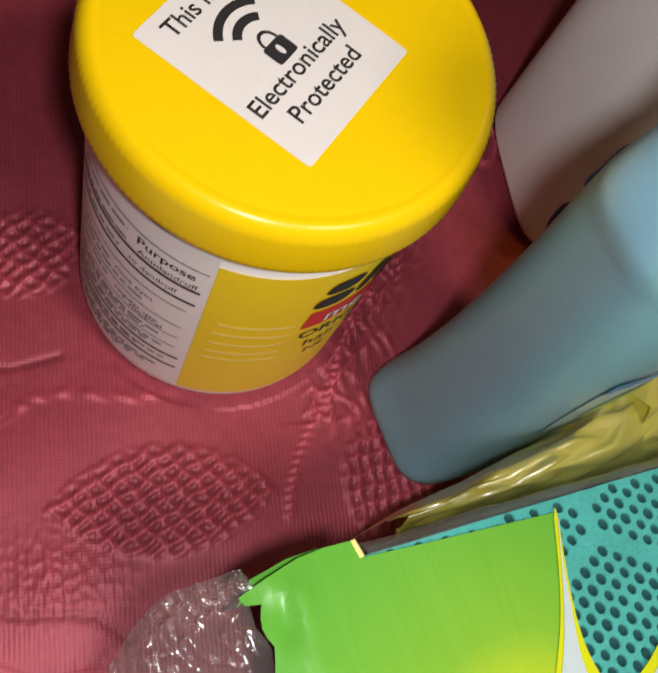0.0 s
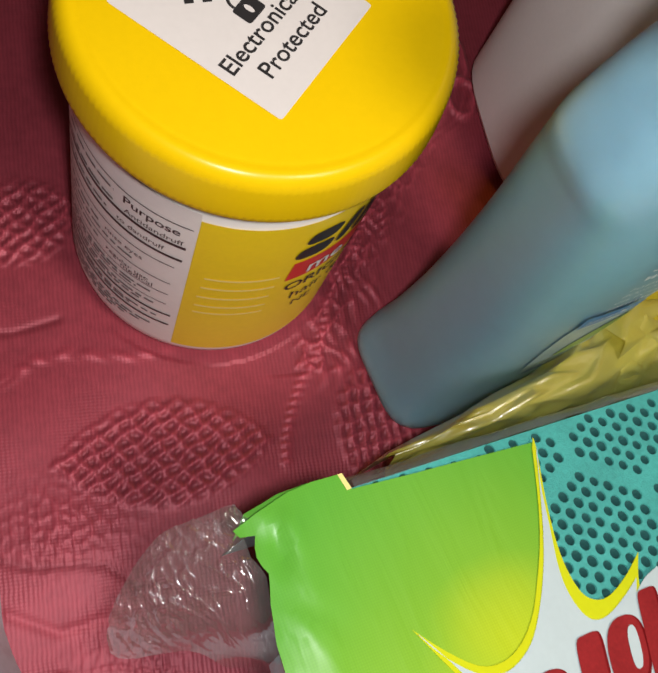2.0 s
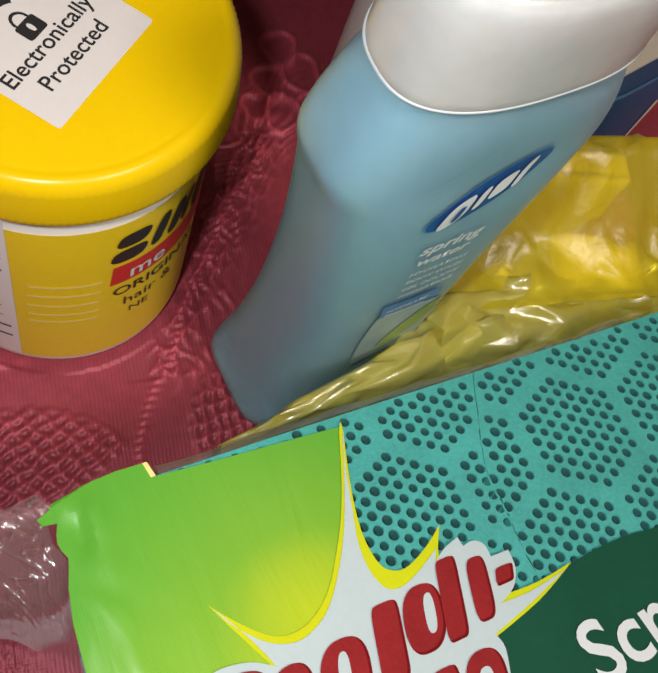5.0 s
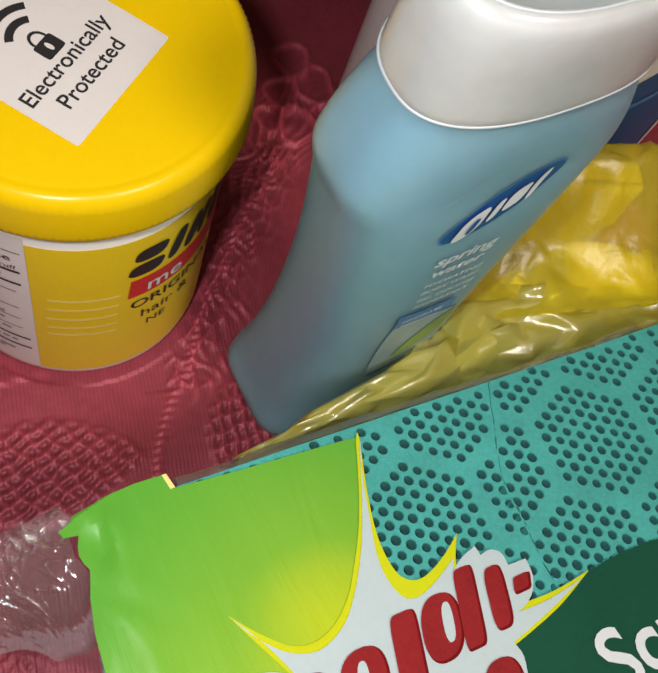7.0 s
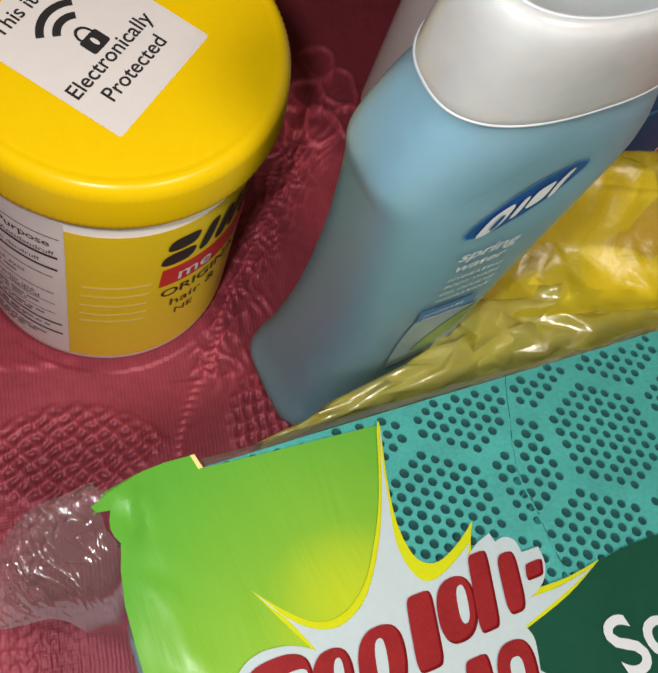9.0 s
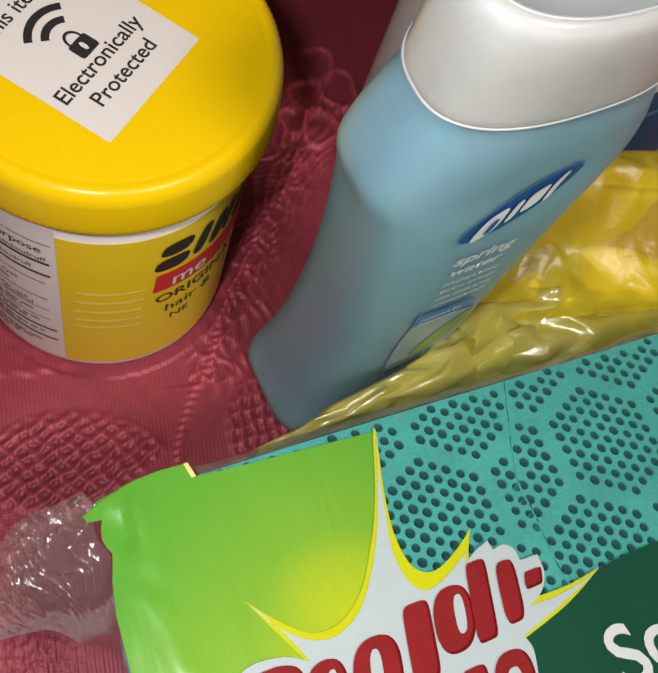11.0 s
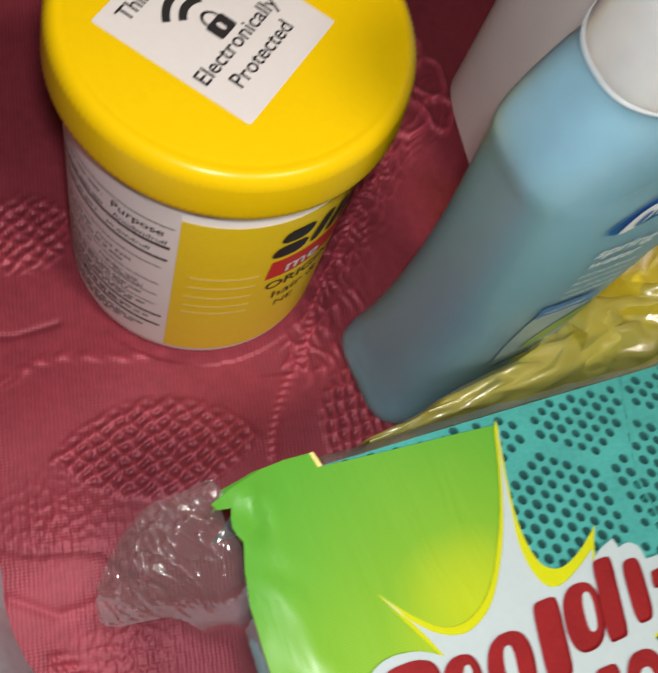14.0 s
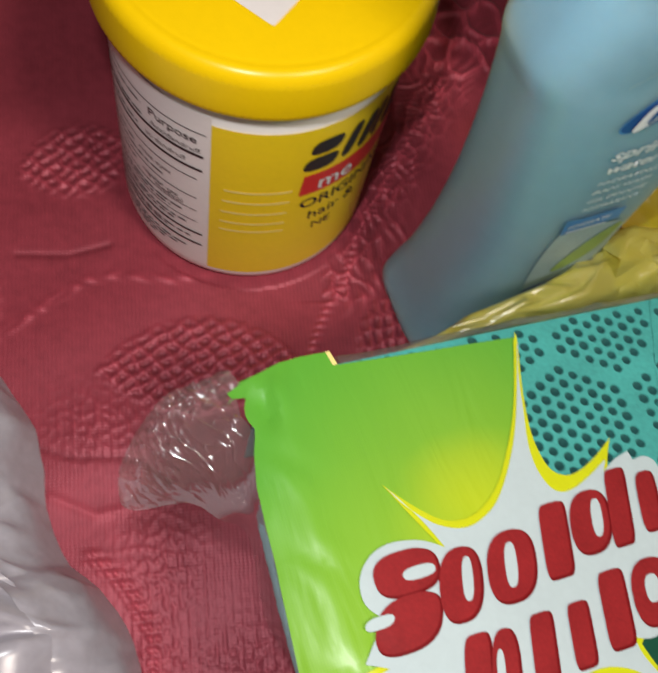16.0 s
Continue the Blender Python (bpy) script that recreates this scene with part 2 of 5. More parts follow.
def green_print():
    """Printed green that runs into yellow towards the emblem."""
    m = bpy.data.materials.new("green_print")
    m.use_nodes = True
    n, l = m.node_tree.nodes, m.node_tree.links
    b = n["Principled BSDF"]
    b.inputs["Roughness"].default_value = 0.42
    b.inputs["Specular IOR Level"].default_value = 0.35
    co, d, r = n.new("ShaderNodeTexCoord"), n.new("ShaderNodeVectorMath"), n.new("ShaderNodeValToRGB")
    d.operation = "DISTANCE"
    d.inputs[1].default_value = (0.020, -0.041, 0.0)
    no = n.new("ShaderNodeTexNoise")
    no.inputs["Scale"].default_value = 30
    jig = n.new("ShaderNodeMath")
    jig.operation = "MULTIPLY_ADD"
    jig.inputs[1].default_value = 0.012
    l.new(no.outputs[0], jig.inputs[0])
    l.new(d.outputs["Value"], jig.inputs[2])
    l.new(co.outputs["Object"], no.inputs["Vector"])
    l.new(co.outputs["Object"], d.inputs[0])
    e = r.color_ramp.elements
    e[0].position, e[0].color = 0.008, (0.50, 0.58, 0.012, 1)
    e[1].position, e[1].color = 0.055, (0.11, 0.38, 0.035, 1)
    for p, c in ((0.017, (0.38, 0.52, 0.02, 1)), (0.026, (0.20, 0.43, 0.028, 1))):
        x = e.new(p)
        x.color = c
    l.new(jig.outputs[0], r.inputs[0])
    # halftone screen of the print
    dots = []
    for axis in ("X", "Y"):
        w = n.new("ShaderNodeTexWave")
        w.bands_direction = axis
        w.inputs["Scale"].default_value = 2 * math.pi / 20 / 0.00055
        l.new(co.outputs["Object"], w.inputs["Vector"])
        dots.append(w)
    both, tone, mul = n.new("ShaderNodeMath"), n.new("ShaderNodeMapRange"), n.new("ShaderNodeMix")
    l.new(dots[0].outputs["Fac"], both.inputs[0])
    l.new(dots[1].outputs["Fac"], both.inputs[1])
    tone.inputs["From Max"].default_value = 2.0
    tone.inputs["To Min"].default_value, tone.inputs["To Max"].default_value = 0.93, 1.05
    l.new(both.outputs[0], tone.inputs["Value"])
    mul.data_type, mul.blend_type = "RGBA", "MULTIPLY"
    mul.inputs[0].default_value = 1.0
    # the print turns lime towards the foot of the pack
    sep, low, lime = n.new("ShaderNodeSeparateXYZ"), n.new("ShaderNodeMapRange"), n.new("ShaderNodeMix")
    l.new(co.outputs["Object"], sep.inputs[0])
    low.inputs["From Min"].default_value, low.inputs["From Max"].default_value = -0.022, -0.066
    low.inputs["To Max"].default_value = 0.55
    l.new(sep.outputs["Y"], low.inputs["Value"])
    lime.data_type = "RGBA"
    l.new(low.outputs[0], lime.inputs[0])
    l.new(r.outputs[0], lime.inputs[6])
    lime.inputs[7].default_value = (0.33, 0.52, 0.025, 1)
    l.new(lime.outputs[2], mul.inputs[6])
    l.new(tone.outputs[0], mul.inputs[7])
    l.new(mul.outputs[2], b.inputs["Base Color"])
    # taut film: long shallow wrinkles catch the light
    stretch, wr, bp = n.new("ShaderNodeMapping"), n.new("ShaderNodeTexNoise"), n.new("ShaderNodeBump")
    stretch.inputs["Scale"].default_value = (130, 32, 60)
    stretch.inputs["Rotation"].default_value = (0, 0, -0.35)
    wr.inputs["Scale"].default_value, wr.inputs["Detail"].default_value, wr.inputs["Distortion"].default_value = 1.0, 2.5, 0.5
    bp.inputs["Strength"].default_value, bp.inputs["Distance"].default_value = 0.28, 0.0022
    l.new(co.outputs["Object"], stretch.inputs["Vector"])
    l.new(stretch.outputs[0], wr.inputs["Vector"])
    l.new(wr.outputs[0], bp.inputs["Height"])
    l.new(bp.outputs[0], b.inputs["Normal"])
    l.new(bp.outputs[0], b.inputs["Coat Normal"])
    b.inputs["Coat Weight"].default_value, b.inputs["Coat Roughness"].default_value = 0.22, 0.3
    return m


M_GREEN = green_print()


# ---------------------------------------------------------------- helpers
def thing(name, label, category, loc=(0, 0, 0), rz=0.0, group="", kind=""):
    ob = new(name)
    ob.matrix_basis = pose(*loc, 0, 0, rz)
    return tagged(ob, label, category, group, kind)


def part(name, bm, material, parent, label="", smooth=True):
    me = bpy.data.meshes.new(name)
    bm.to_mesh(me)
    bm.free()
    me.materials.append(material)
    for p in me.polygons:
        p.use_smooth = smooth
    ob = new(name, me)
    ob.parent = parent
    return tagged(ob, label)


def part_data(name, verts, faces, material, parent, label="", smooth=True):
    me = bpy.data.meshes.new(name)
    me.from_pydata([tuple(v) for v in verts], [], [tuple(f) for f in faces])
    me.update()
    me.materials.append(material)
    if smooth:
        me.polygons.foreach_set("use_smooth", [True] * len(me.polygons))
    ob = new(name, me)
    if parent:
        ob.parent = parent
    return tagged(ob, label)


def lathe(profile, seg=96, wobble=None):
    """A turned solid from (radius, z) pairs; wobble(i, k) scales the radius at segment i, ring k."""
    bm = bmesh.new()
    rings = []
    for k, (r, z) in enumerate(profile):
        if r < 1e-6:
            rings.append([bm.verts.new((0, 0, z))])
        else:
            rings.append([bm.verts.new((r * (wobble(i, k) if wobble else 1) * math.cos(2 * math.pi * i / seg), r * (wobble(i, k) if wobble else 1) * math.sin(2 * math.pi * i / seg), z)) for i in range(seg)])
    for a, b in zip(rings, rings[1:]):
        for i in range(seg):
            j = (i + 1) % seg
            q = [a[i % len(a)], a[j % len(a)], b[j % len(b)], b[i % len(b)]]
            q = list(dict.fromkeys(q))
            if len(q) > 2:
                bm.faces.new(q)
    bmesh.ops.recalc_face_normals(bm, faces=bm.faces)
    return bm


def superloft(profile, seg=96, power=3.2):
    """An upright body with rounded-rectangle sections: (half width, half depth, z) rows, capped."""
    bm = bmesh.new()
    rings = []
    for a, b, z, *rest in profile:
        p = rest[0] if rest else power
        dip = rest[1] if len(rest) > 1 else 0.0
        ring = []
        for i in range(seg):
            t = 2 * math.pi * i / seg
            c, s = math.cos(t), math.sin(t)
            ring.append(bm.verts.new((a * math.copysign(abs(c) ** (2 / p), c), b * math.copysign(abs(s) ** (2 / p), s), z - dip * c * c)))
        rings.append(ring)
    for a, b in zip(rings, rings[1:]):
        for i in range(seg):
            bm.faces.new((a[i], a[(i + 1) % seg], b[(i + 1) % seg], b[i]))
    bm.faces.new(list(reversed(rings[0])))
    bm.faces.new(rings[-1])
    return bm


def poly(points, step=0.0):
    """A flat filled outline in x, y, cut by a grid of that step so that it can be bent."""
    bm = bmesh.new()
    vs = [bm.verts.new((x, y, 0)) for x, y in points]
    f = bm.faces.new(vs)
    f.normal_update()
    if f.calc_area() and sum((a[0] * b[1] - b[0] * a[1]) for a, b in zip(points, points[1:] + points[:1])) < 0:
        bmesh.ops.reverse_faces(bm, faces=[f])
    bmesh.ops.triangulate(bm, faces=bm.faces[:])
    cut(bm, step)
    return bm


def cut(bm, step):
    if not step:
        return
    for k in (0, 1):
        lo, hi = min(v.co[k] for v in bm.verts), max(v.co[k] for v in bm.verts)
        x = math.ceil(lo / step) * step
        while x < hi:
            no = Vector((1, 0, 0)) if k == 0 else Vector((0, 1, 0))
            bmesh.ops.bisect_plane(bm, geom=bm.verts[:] + bm.edges[:] + bm.faces[:], plane_co=no * x, plane_no=no, dist=1e-7)
            x += step


def curve_pts(points, n=6, closed=True):
    """A smooth outline through the points."""
    out, m = [], len(points)
    for i in range(m if closed else m - 1):
        p0, p1, p2, p3 = [Vector(points[j % m] if closed else points[max(0, min(m - 1, j))]) for j in (i - 1, i, i + 1, i + 2)]
        for k in range(n):
            t = k / n
            q = 0.5 * (2 * p1 + (p2 - p0) * t + (2 * p0 - 5 * p1 + 4 * p2 - p3) * t * t + (3 * p1 - p0 - 3 * p2 + p3) * t ** 3)
            out.append((q.x, q.y))
    return out


def word(text, width=None, height=None, shear=0.0, bold=0.0):
    """Flat lettering in x, y from the origin, scaled to a width or letter height."""
    cu = bpy.data.curves.new("word", "FONT")
    cu.body, cu.shear, cu.offset, cu.resolution_u = text, shear, bold, 4
    ob = new("word", cu)
    me = bpy.data.meshes.new_from_object(ob.evaluated_get(bpy.context.evaluated_depsgraph_get()))
    bpy.data.objects.remove(ob)
    bpy.data.curves.remove(cu)
    bm = bmesh.new()
    bm.from_mesh(me)
    bpy.data.meshes.remove(me)
    xs = [v.co.x for v in bm.verts]
    x0, x1 = min(xs), max(xs)
    s = width / (x1 - x0) if width else height / 0.7
    for v in bm.verts:
        v.co = Vector(((v.co.x - x0) * s, v.co.y * s, 0))
    return bm


def bend(bm, fn):
    for v in bm.verts:
        v.co = Vector(fn(v.co.x, v.co.y))
    bm.normal_update()
    return bm


def rect(x0, y0, x1, y1, step=0.0, slant=0.0):
    return poly([(x0, y0), (x1, y0), (x1 + slant, y1), (x0 + slant, y1)], step)


def rounded(cx, cy, w, h, slant=0.0, power=4.0, n=28):
    pts = []
    for i in range(n):
        t = 2 * math.pi * i / n
        c, s = math.cos(t), math.sin(t)
        x, y = w / 2 * math.copysign(abs(c) ** (2 / power), c), h / 2 * math.copysign(abs(s) ** (2 / power), s)
        pts.append((cx + x + slant * y, cy + y))
    return pts


# ---------------------------------------------------------------- room, table and cloth
def box_bm(x0, y0, z0, x1, y1, z1, bevel=0.0):
    bm = bmesh.new()
    bmesh.ops.create_cube(bm, size=1, matrix=Matrix.Translation(((x0 + x1) / 2, (y0 + y1) / 2, (z0 + z1) / 2)) @ Matrix.Diagonal((x1 - x0, y1 - y0, z1 - z0, 1)))
    if bevel:
        bmesh.ops.bevel(bm, geom=bm.edges[:], offset=bevel, segments=3, affect="EDGES", profile=0.5)
    return bm


def structure(name, bm, material, label, category):
    return tagged(part(name, bm, material, None, smooth=False), label, category, kind="structure")


structure("floor", box_bm(-2, -2, -0.8, 2, 2, -0.75), M_FLOOR, "plain brown floor under the table", "floor")
structure("ceiling", box_bm(-2, -2, 1.65, 2, 2, 1.7), M_WALL, "plain painted ceiling over the room", "ceiling")
structure("wall_north", box_bm(-2, 1.9, -0.75, 2, 2, 1.65), M_WALL, "plain painted wall of the room", "wall")
structure("wall_south", box_bm(-2, -2, -0.75, 2, -1.9, 1.65), M_WALL, "plain painted wall of the room", "wall")
structure("wall_east", box_bm(1.9, -1.9, -0.75, 2, 1.9, 1.65), M_WALL, "plain painted wall of the room", "wall")
structure("wall_west", box_bm(-2, -1.9, -0.75, -1.9, 1.9, 1.65), M_WALL, "plain painted wall of the room", "wall")

table = thing("table", "dark wooden table under a burgundy cloth", "table")
part("tabletop", box_bm(-0.55, -0.45, -0.032, 0.65, 0.55, -0.002, 0.004), M_WOOD, table)
for lx in (-0.5, 0.55):
    for ly in (-0.4, 0.45):
        part("leg", box_bm(lx, ly, -0.75, lx + 0.05, ly + 0.05, -0.032, 0.004), M_WOOD, table)


TONE = []


def leaf_relief(X, Y, cx, cy, length, width, angle, px=0.0044, py=0.0034, high=0.0011):
    a = math.radians(angle)
    u, v = (X - cx) * math.cos(a) + (Y - cy) * math.sin(a), -(X - cx) * math.sin(a) + (Y - cy) * math.cos(a)
    half = width / 2 * np.clip(1 - (2 * u / length) ** 2, 0, 1) ** 0.85
    edge = np.clip((half - np.abs(v)) / 0.0045, 0, 1) ** 0.7
    du, dv = u + 0.0005 * np.sin(v * 900 + 1.3), v + 0.0004 * np.sin(u * 700)
    du, dv = 0.88 * du + 0.47 * dv, 0.88 * dv - 0.47 * du
    across, along_row = np.abs(np.cos(np.pi * dv / py)) ** 3.0, np.abs(np.cos(np.pi * (du + 0.2 * dv) / px)) ** 4.0
    bumps = np.maximum(0.9 * across, 0.75 * along_row) + 0.25 * across * along_row
    grain = 0.8 + 0.35 * np.sin(du * 5100 + dv * 3300) * np.sin(dv * 4700)
    # painted shade of the waffle: ridges lighter, gaps between them darker
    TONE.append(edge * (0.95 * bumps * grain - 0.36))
    return edge * high * bumps * grain


def ridge(X, Y, pts, width, high):
    d = np.full(X.shape, 9.0)
    for (x0, y0), (x1, y1) in zip(pts, pts[1:]):
        dx, dy = x1 - x0, y1 - y0
        t = np.clip(((X - x0) * dx + (Y - y0) * dy) / (dx * dx + dy * dy), 0, 1)
        d = np.minimum(d, np.hypot(X - x0 - t * dx, Y - y0 - t * dy))
    return high * np.exp(-(d / width) ** 2)


def veins(X, Y, x0, x1, y0, y1, step, width, seed):
    """A net of raised threads: ridges along the borders of scattered cells."""
    rnd = random.Random(seed)
    seeds = [(x + rnd.uniform(-0.42, 0.42) * step, y + rnd.uniform(-0.42, 0.42) * step) for x in np.arange(x0 - step, x1 + step, step) for y in np.arange(y0 - step, y1 + step, step)]
    out = np.zeros(X.shape)
    m = (X > x0) & (X < x1) & (Y > y0) & (Y < y1)
    px, py = X[m], Y[m]
    px, py = px + 0.0006 * np.sin(py * 800), py + 0.0006 * np.sin(px * 700)
    a, b = np.full(px.shape, 9.0), np.full(px.shape, 9.0)
    for sx, sy in seeds:
        d = np.hypot(px - sx, (py - sy) * 0.8)
        b = np.minimum(b, np.maximum(a, d))
        a = np.minimum(a, d)
    out[m] = np.exp(-((b - a) / width) ** 2)
    return out


def cloth():
    xs = np.concatenate([np.linspace(-0.57, -0.105, 24)[:-1], np.arange(-0.105, 0.125, 0.00058), np.linspace(0.126, 0.24, 90), np.linspace(0.26, 0.67, 18)])
    ys = np.concatenate([np.linspace(-0.47, -0.175, 14)[:-1], np.arange(-0.175, 0.105, 0.00058), np.linspace(0.106, 0.2, 60), np.linspace(0.22, 0.57, 16)])
    X, Y = np.meshgrid(xs, ys)
    Z = np.zeros(X.shape)
    Z += leaf_relief(X, Y, -0.0175, -0.0635, 0.061, 0.031, 2)
    Z += leaf_relief(X, Y, 0.0455, -0.058, 0.044, 0.030, 62)
    Z += leaf_relief(X, Y, -0.052, 0.0065, 0.040, 0.028, 12)
    Z += leaf_relief(X, Y, -0.088, -0.045, 0.050, 0.028, 70)
    Z += leaf_relief(X, Y, 0.012, 0.105, 0.056, 0.030, 100)
    leaves = Z.copy()
    for cx, cy, r in ((0.0792, 0.0445, 0.0062), (0.0765, 0.0575, 0.0058), (0.0890, 0.0600, 0.0066), (0.0905, 0.0455, 0.0055), (0.083, 0.071, 0.006), (0.0700, 0.0480, 0.0045)):
        q = np.hypot((X - cx) * 1.0, (Y - cy) * 0.85) - r * (1 + 0.12 * np.sin(3 * np.arctan2(Y - cy, X - cx) + cx * 900))
        Z += 0.0011 * np.exp(-(q / 0.0011) ** 2)
    stem = [(0.0150, -0.0700), (0.0160, -0.0630), (0.0182, -0.0565), (0.0225, -0.0470), (0.0290, -0.0380), (0.0345, -0.0225), (0.0440, -0.0080), (0.0530, 0.0085), (0.0620, 0.0200), (0.0700, 0.0330)]
    band = ridge(X, Y, stem, 0.0075, 1.0) * (Y > -0.045)
    net = veins(X, Y, 0.022, 0.086, -0.046, 0.046, 0.0062, 0.0011, 4)
    Z += band * (net * 0.0011 * (0.7 + 0.4 * np.sin(X * 3100) * np.sin(Y * 2700)) - 0.0003)
    Z += ridge(X, Y, stem, 0.0013, 0.0007) * (0.7 + 0.5 * np.sin(Y * 2600))
    Z += ridge(X, Y, [(-0.075, -0.052), (-0.0558, -0.0390), (-0.0500, -0.0350), (-0.0420, -0.0335), (-0.0256, -0.0358), (-0.012, -0.0345)], 0.0013, 0.0005) * (0.6 + 0.5 * np.sin(X * 900 + 2 * np.sin(Y * 700)))
    Z += ridge(X, Y, [(-0.070, -0.026), (-0.055, -0.0265), (-0.043, -0.0235)], 0.0011, -0.0004)
    Z += ridge(X, Y, [(-0.072, -0.083), (-0.055, -0.089), (-0.036, -0.0905), (-0.028, -0.097)], 0.0013, -0.0003)
    Z += ridge(X, Y, [(-0.060, -0.100), (-0.048, -0.106), (-0.036, -0.104)], 0.0014, 0.0003)
    for gx, gy, sx, sy in ((-0.030, -0.121, 0.012, 0.018), (-0.045, -0.080, 0.016, 0.010), (-0.008, -0.150, 0.02, 0.014), (-0.034, -0.150, 0.010, 0.014)):
        patch = np.exp(-((X - gx) / sx) ** 2 - ((Y - gy) / sy) ** 2)
        Z += patch * 0.0005 * veins(X, Y, gx - 2 * sx, gx + 2 * sx, gy - 2 * sy, gy + 2 * sy, 0.0036, 0.0008, int(abs(gx) * 1000)) * (0.6 + 0.4 * np.sin(X * 2900))
    trim = ridge(X, Y, [(-0.049, -0.1175), (-0.044, -0.1215), (-0.0385, -0.128), (-0.0345, -0.137), (-0.033, -0.150)], 0.0022, 1.0)
    Z += trim * 0.0011 * np.abs(np.sin(X * 1500 + Y * 900)) * (0.6 + 0.4 * np.sin(Y * 2100))
    for cx, cy, ang, ln, wd, pitch, seed in ((0.052, 0.012, 62, 0.040, 0.013, 0.0034, 1.0), (0.070, 0.040, 35, 0.026, 0.014, 0.0030, 2.2), (0.040, -0.030, 75, 0.022, 0.010, 0.0032, 3.1), (0.030, 0.070, 140, 0.030, 0.012, 0.0034, 5.0)):
        a = math.radians(ang)
        u, v = (X - cx) * math.cos(a) + (Y - cy) * math.sin(a), -(X - cx) * math.sin(a) + (Y - cy) * math.cos(a)
        veil = np.exp(-(u / ln) ** 4 - (v / wd) ** 4)
        flow = v + 0.004 * np.sin(u * 95 + seed) + 0.0015 * np.sin(u * 260 + 2 * seed) + 0.002 * np.sin(v * 190 + u * 60 + seed)
        strand = np.abs(np.sin(np.pi * flow / pitch)) ** 3 * (0.55 + 0.45 * np.sin(u * 420 + 3 * np.sin(v * 300)))
        Z += veil * (0.0008 * strand - 0.0002)
    Z0 = Z.copy()
    Z += 0.0005 * np.sin(X * 38 + 0.6) * np.sin(Y * 46 + 1.1) + 0.00025 * np.sin(X * 120 + Y * 70) + 0.0002 * np.sin(Y * 160 - X * 60)
    Z -= np.where((np.hypot(X, Y) < 0.04), Z * 0.9, 0)
    ny, nx = X.shape
    idx = np.arange(nx * ny).reshape(ny, nx)
    faces = np.stack([idx[:-1, :-1], idx[:-1, 1:], idx[1:, 1:], idx[1:, :-1]], -1).reshape(-1, 4)
    me = bpy.data.meshes.new("tablecloth")
    me.vertices.add(nx * ny)
    me.vertices.foreach_set("co", np.stack([X, Y, Z - 0.0005], -1).ravel())
    me.loops.add(faces.size)
    me.loops.foreach_set("vertex_index", faces.ravel())
    me.polygons.add(len(faces))
    me.polygons.foreach_set("loop_start", np.arange(len(faces)) * 4)
    me.polygons.foreach_set("use_smooth", np.ones(len(faces), dtype=bool))
    me.update()
    me.validate()
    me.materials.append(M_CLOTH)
    # relief height kept per vertex, for the shading painted into the colour
    tone = me.attributes.new("relief_shade", "FLOAT", "POINT")
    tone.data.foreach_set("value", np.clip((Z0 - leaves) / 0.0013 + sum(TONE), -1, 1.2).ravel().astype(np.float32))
    return tagged(new("tablecloth", me), "burgundy damask tablecloth with raised waffle-woven leaves", "tablecloth")


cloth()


# ---------------------------------------------------------------- yellow-lidded jar
JR, LR, Z_LID, Z_TOP = 0.0370, 0.0402, 0.0925, 0.1068


def on_jar(az, z, lift):
    a = math.radians(az)
    r = JR + 0.0002 + lift
    return (r * math.cos(a), r * math.sin(a), z)


def wrap(bm, az, z, lift=0.0003):
    """Lays flat x, y work on the jar's side, its origin at that azimuth and height."""
    return bend(bm, lambda x, y: on_jar(az + math.degrees(x / JR), z + y, lift))


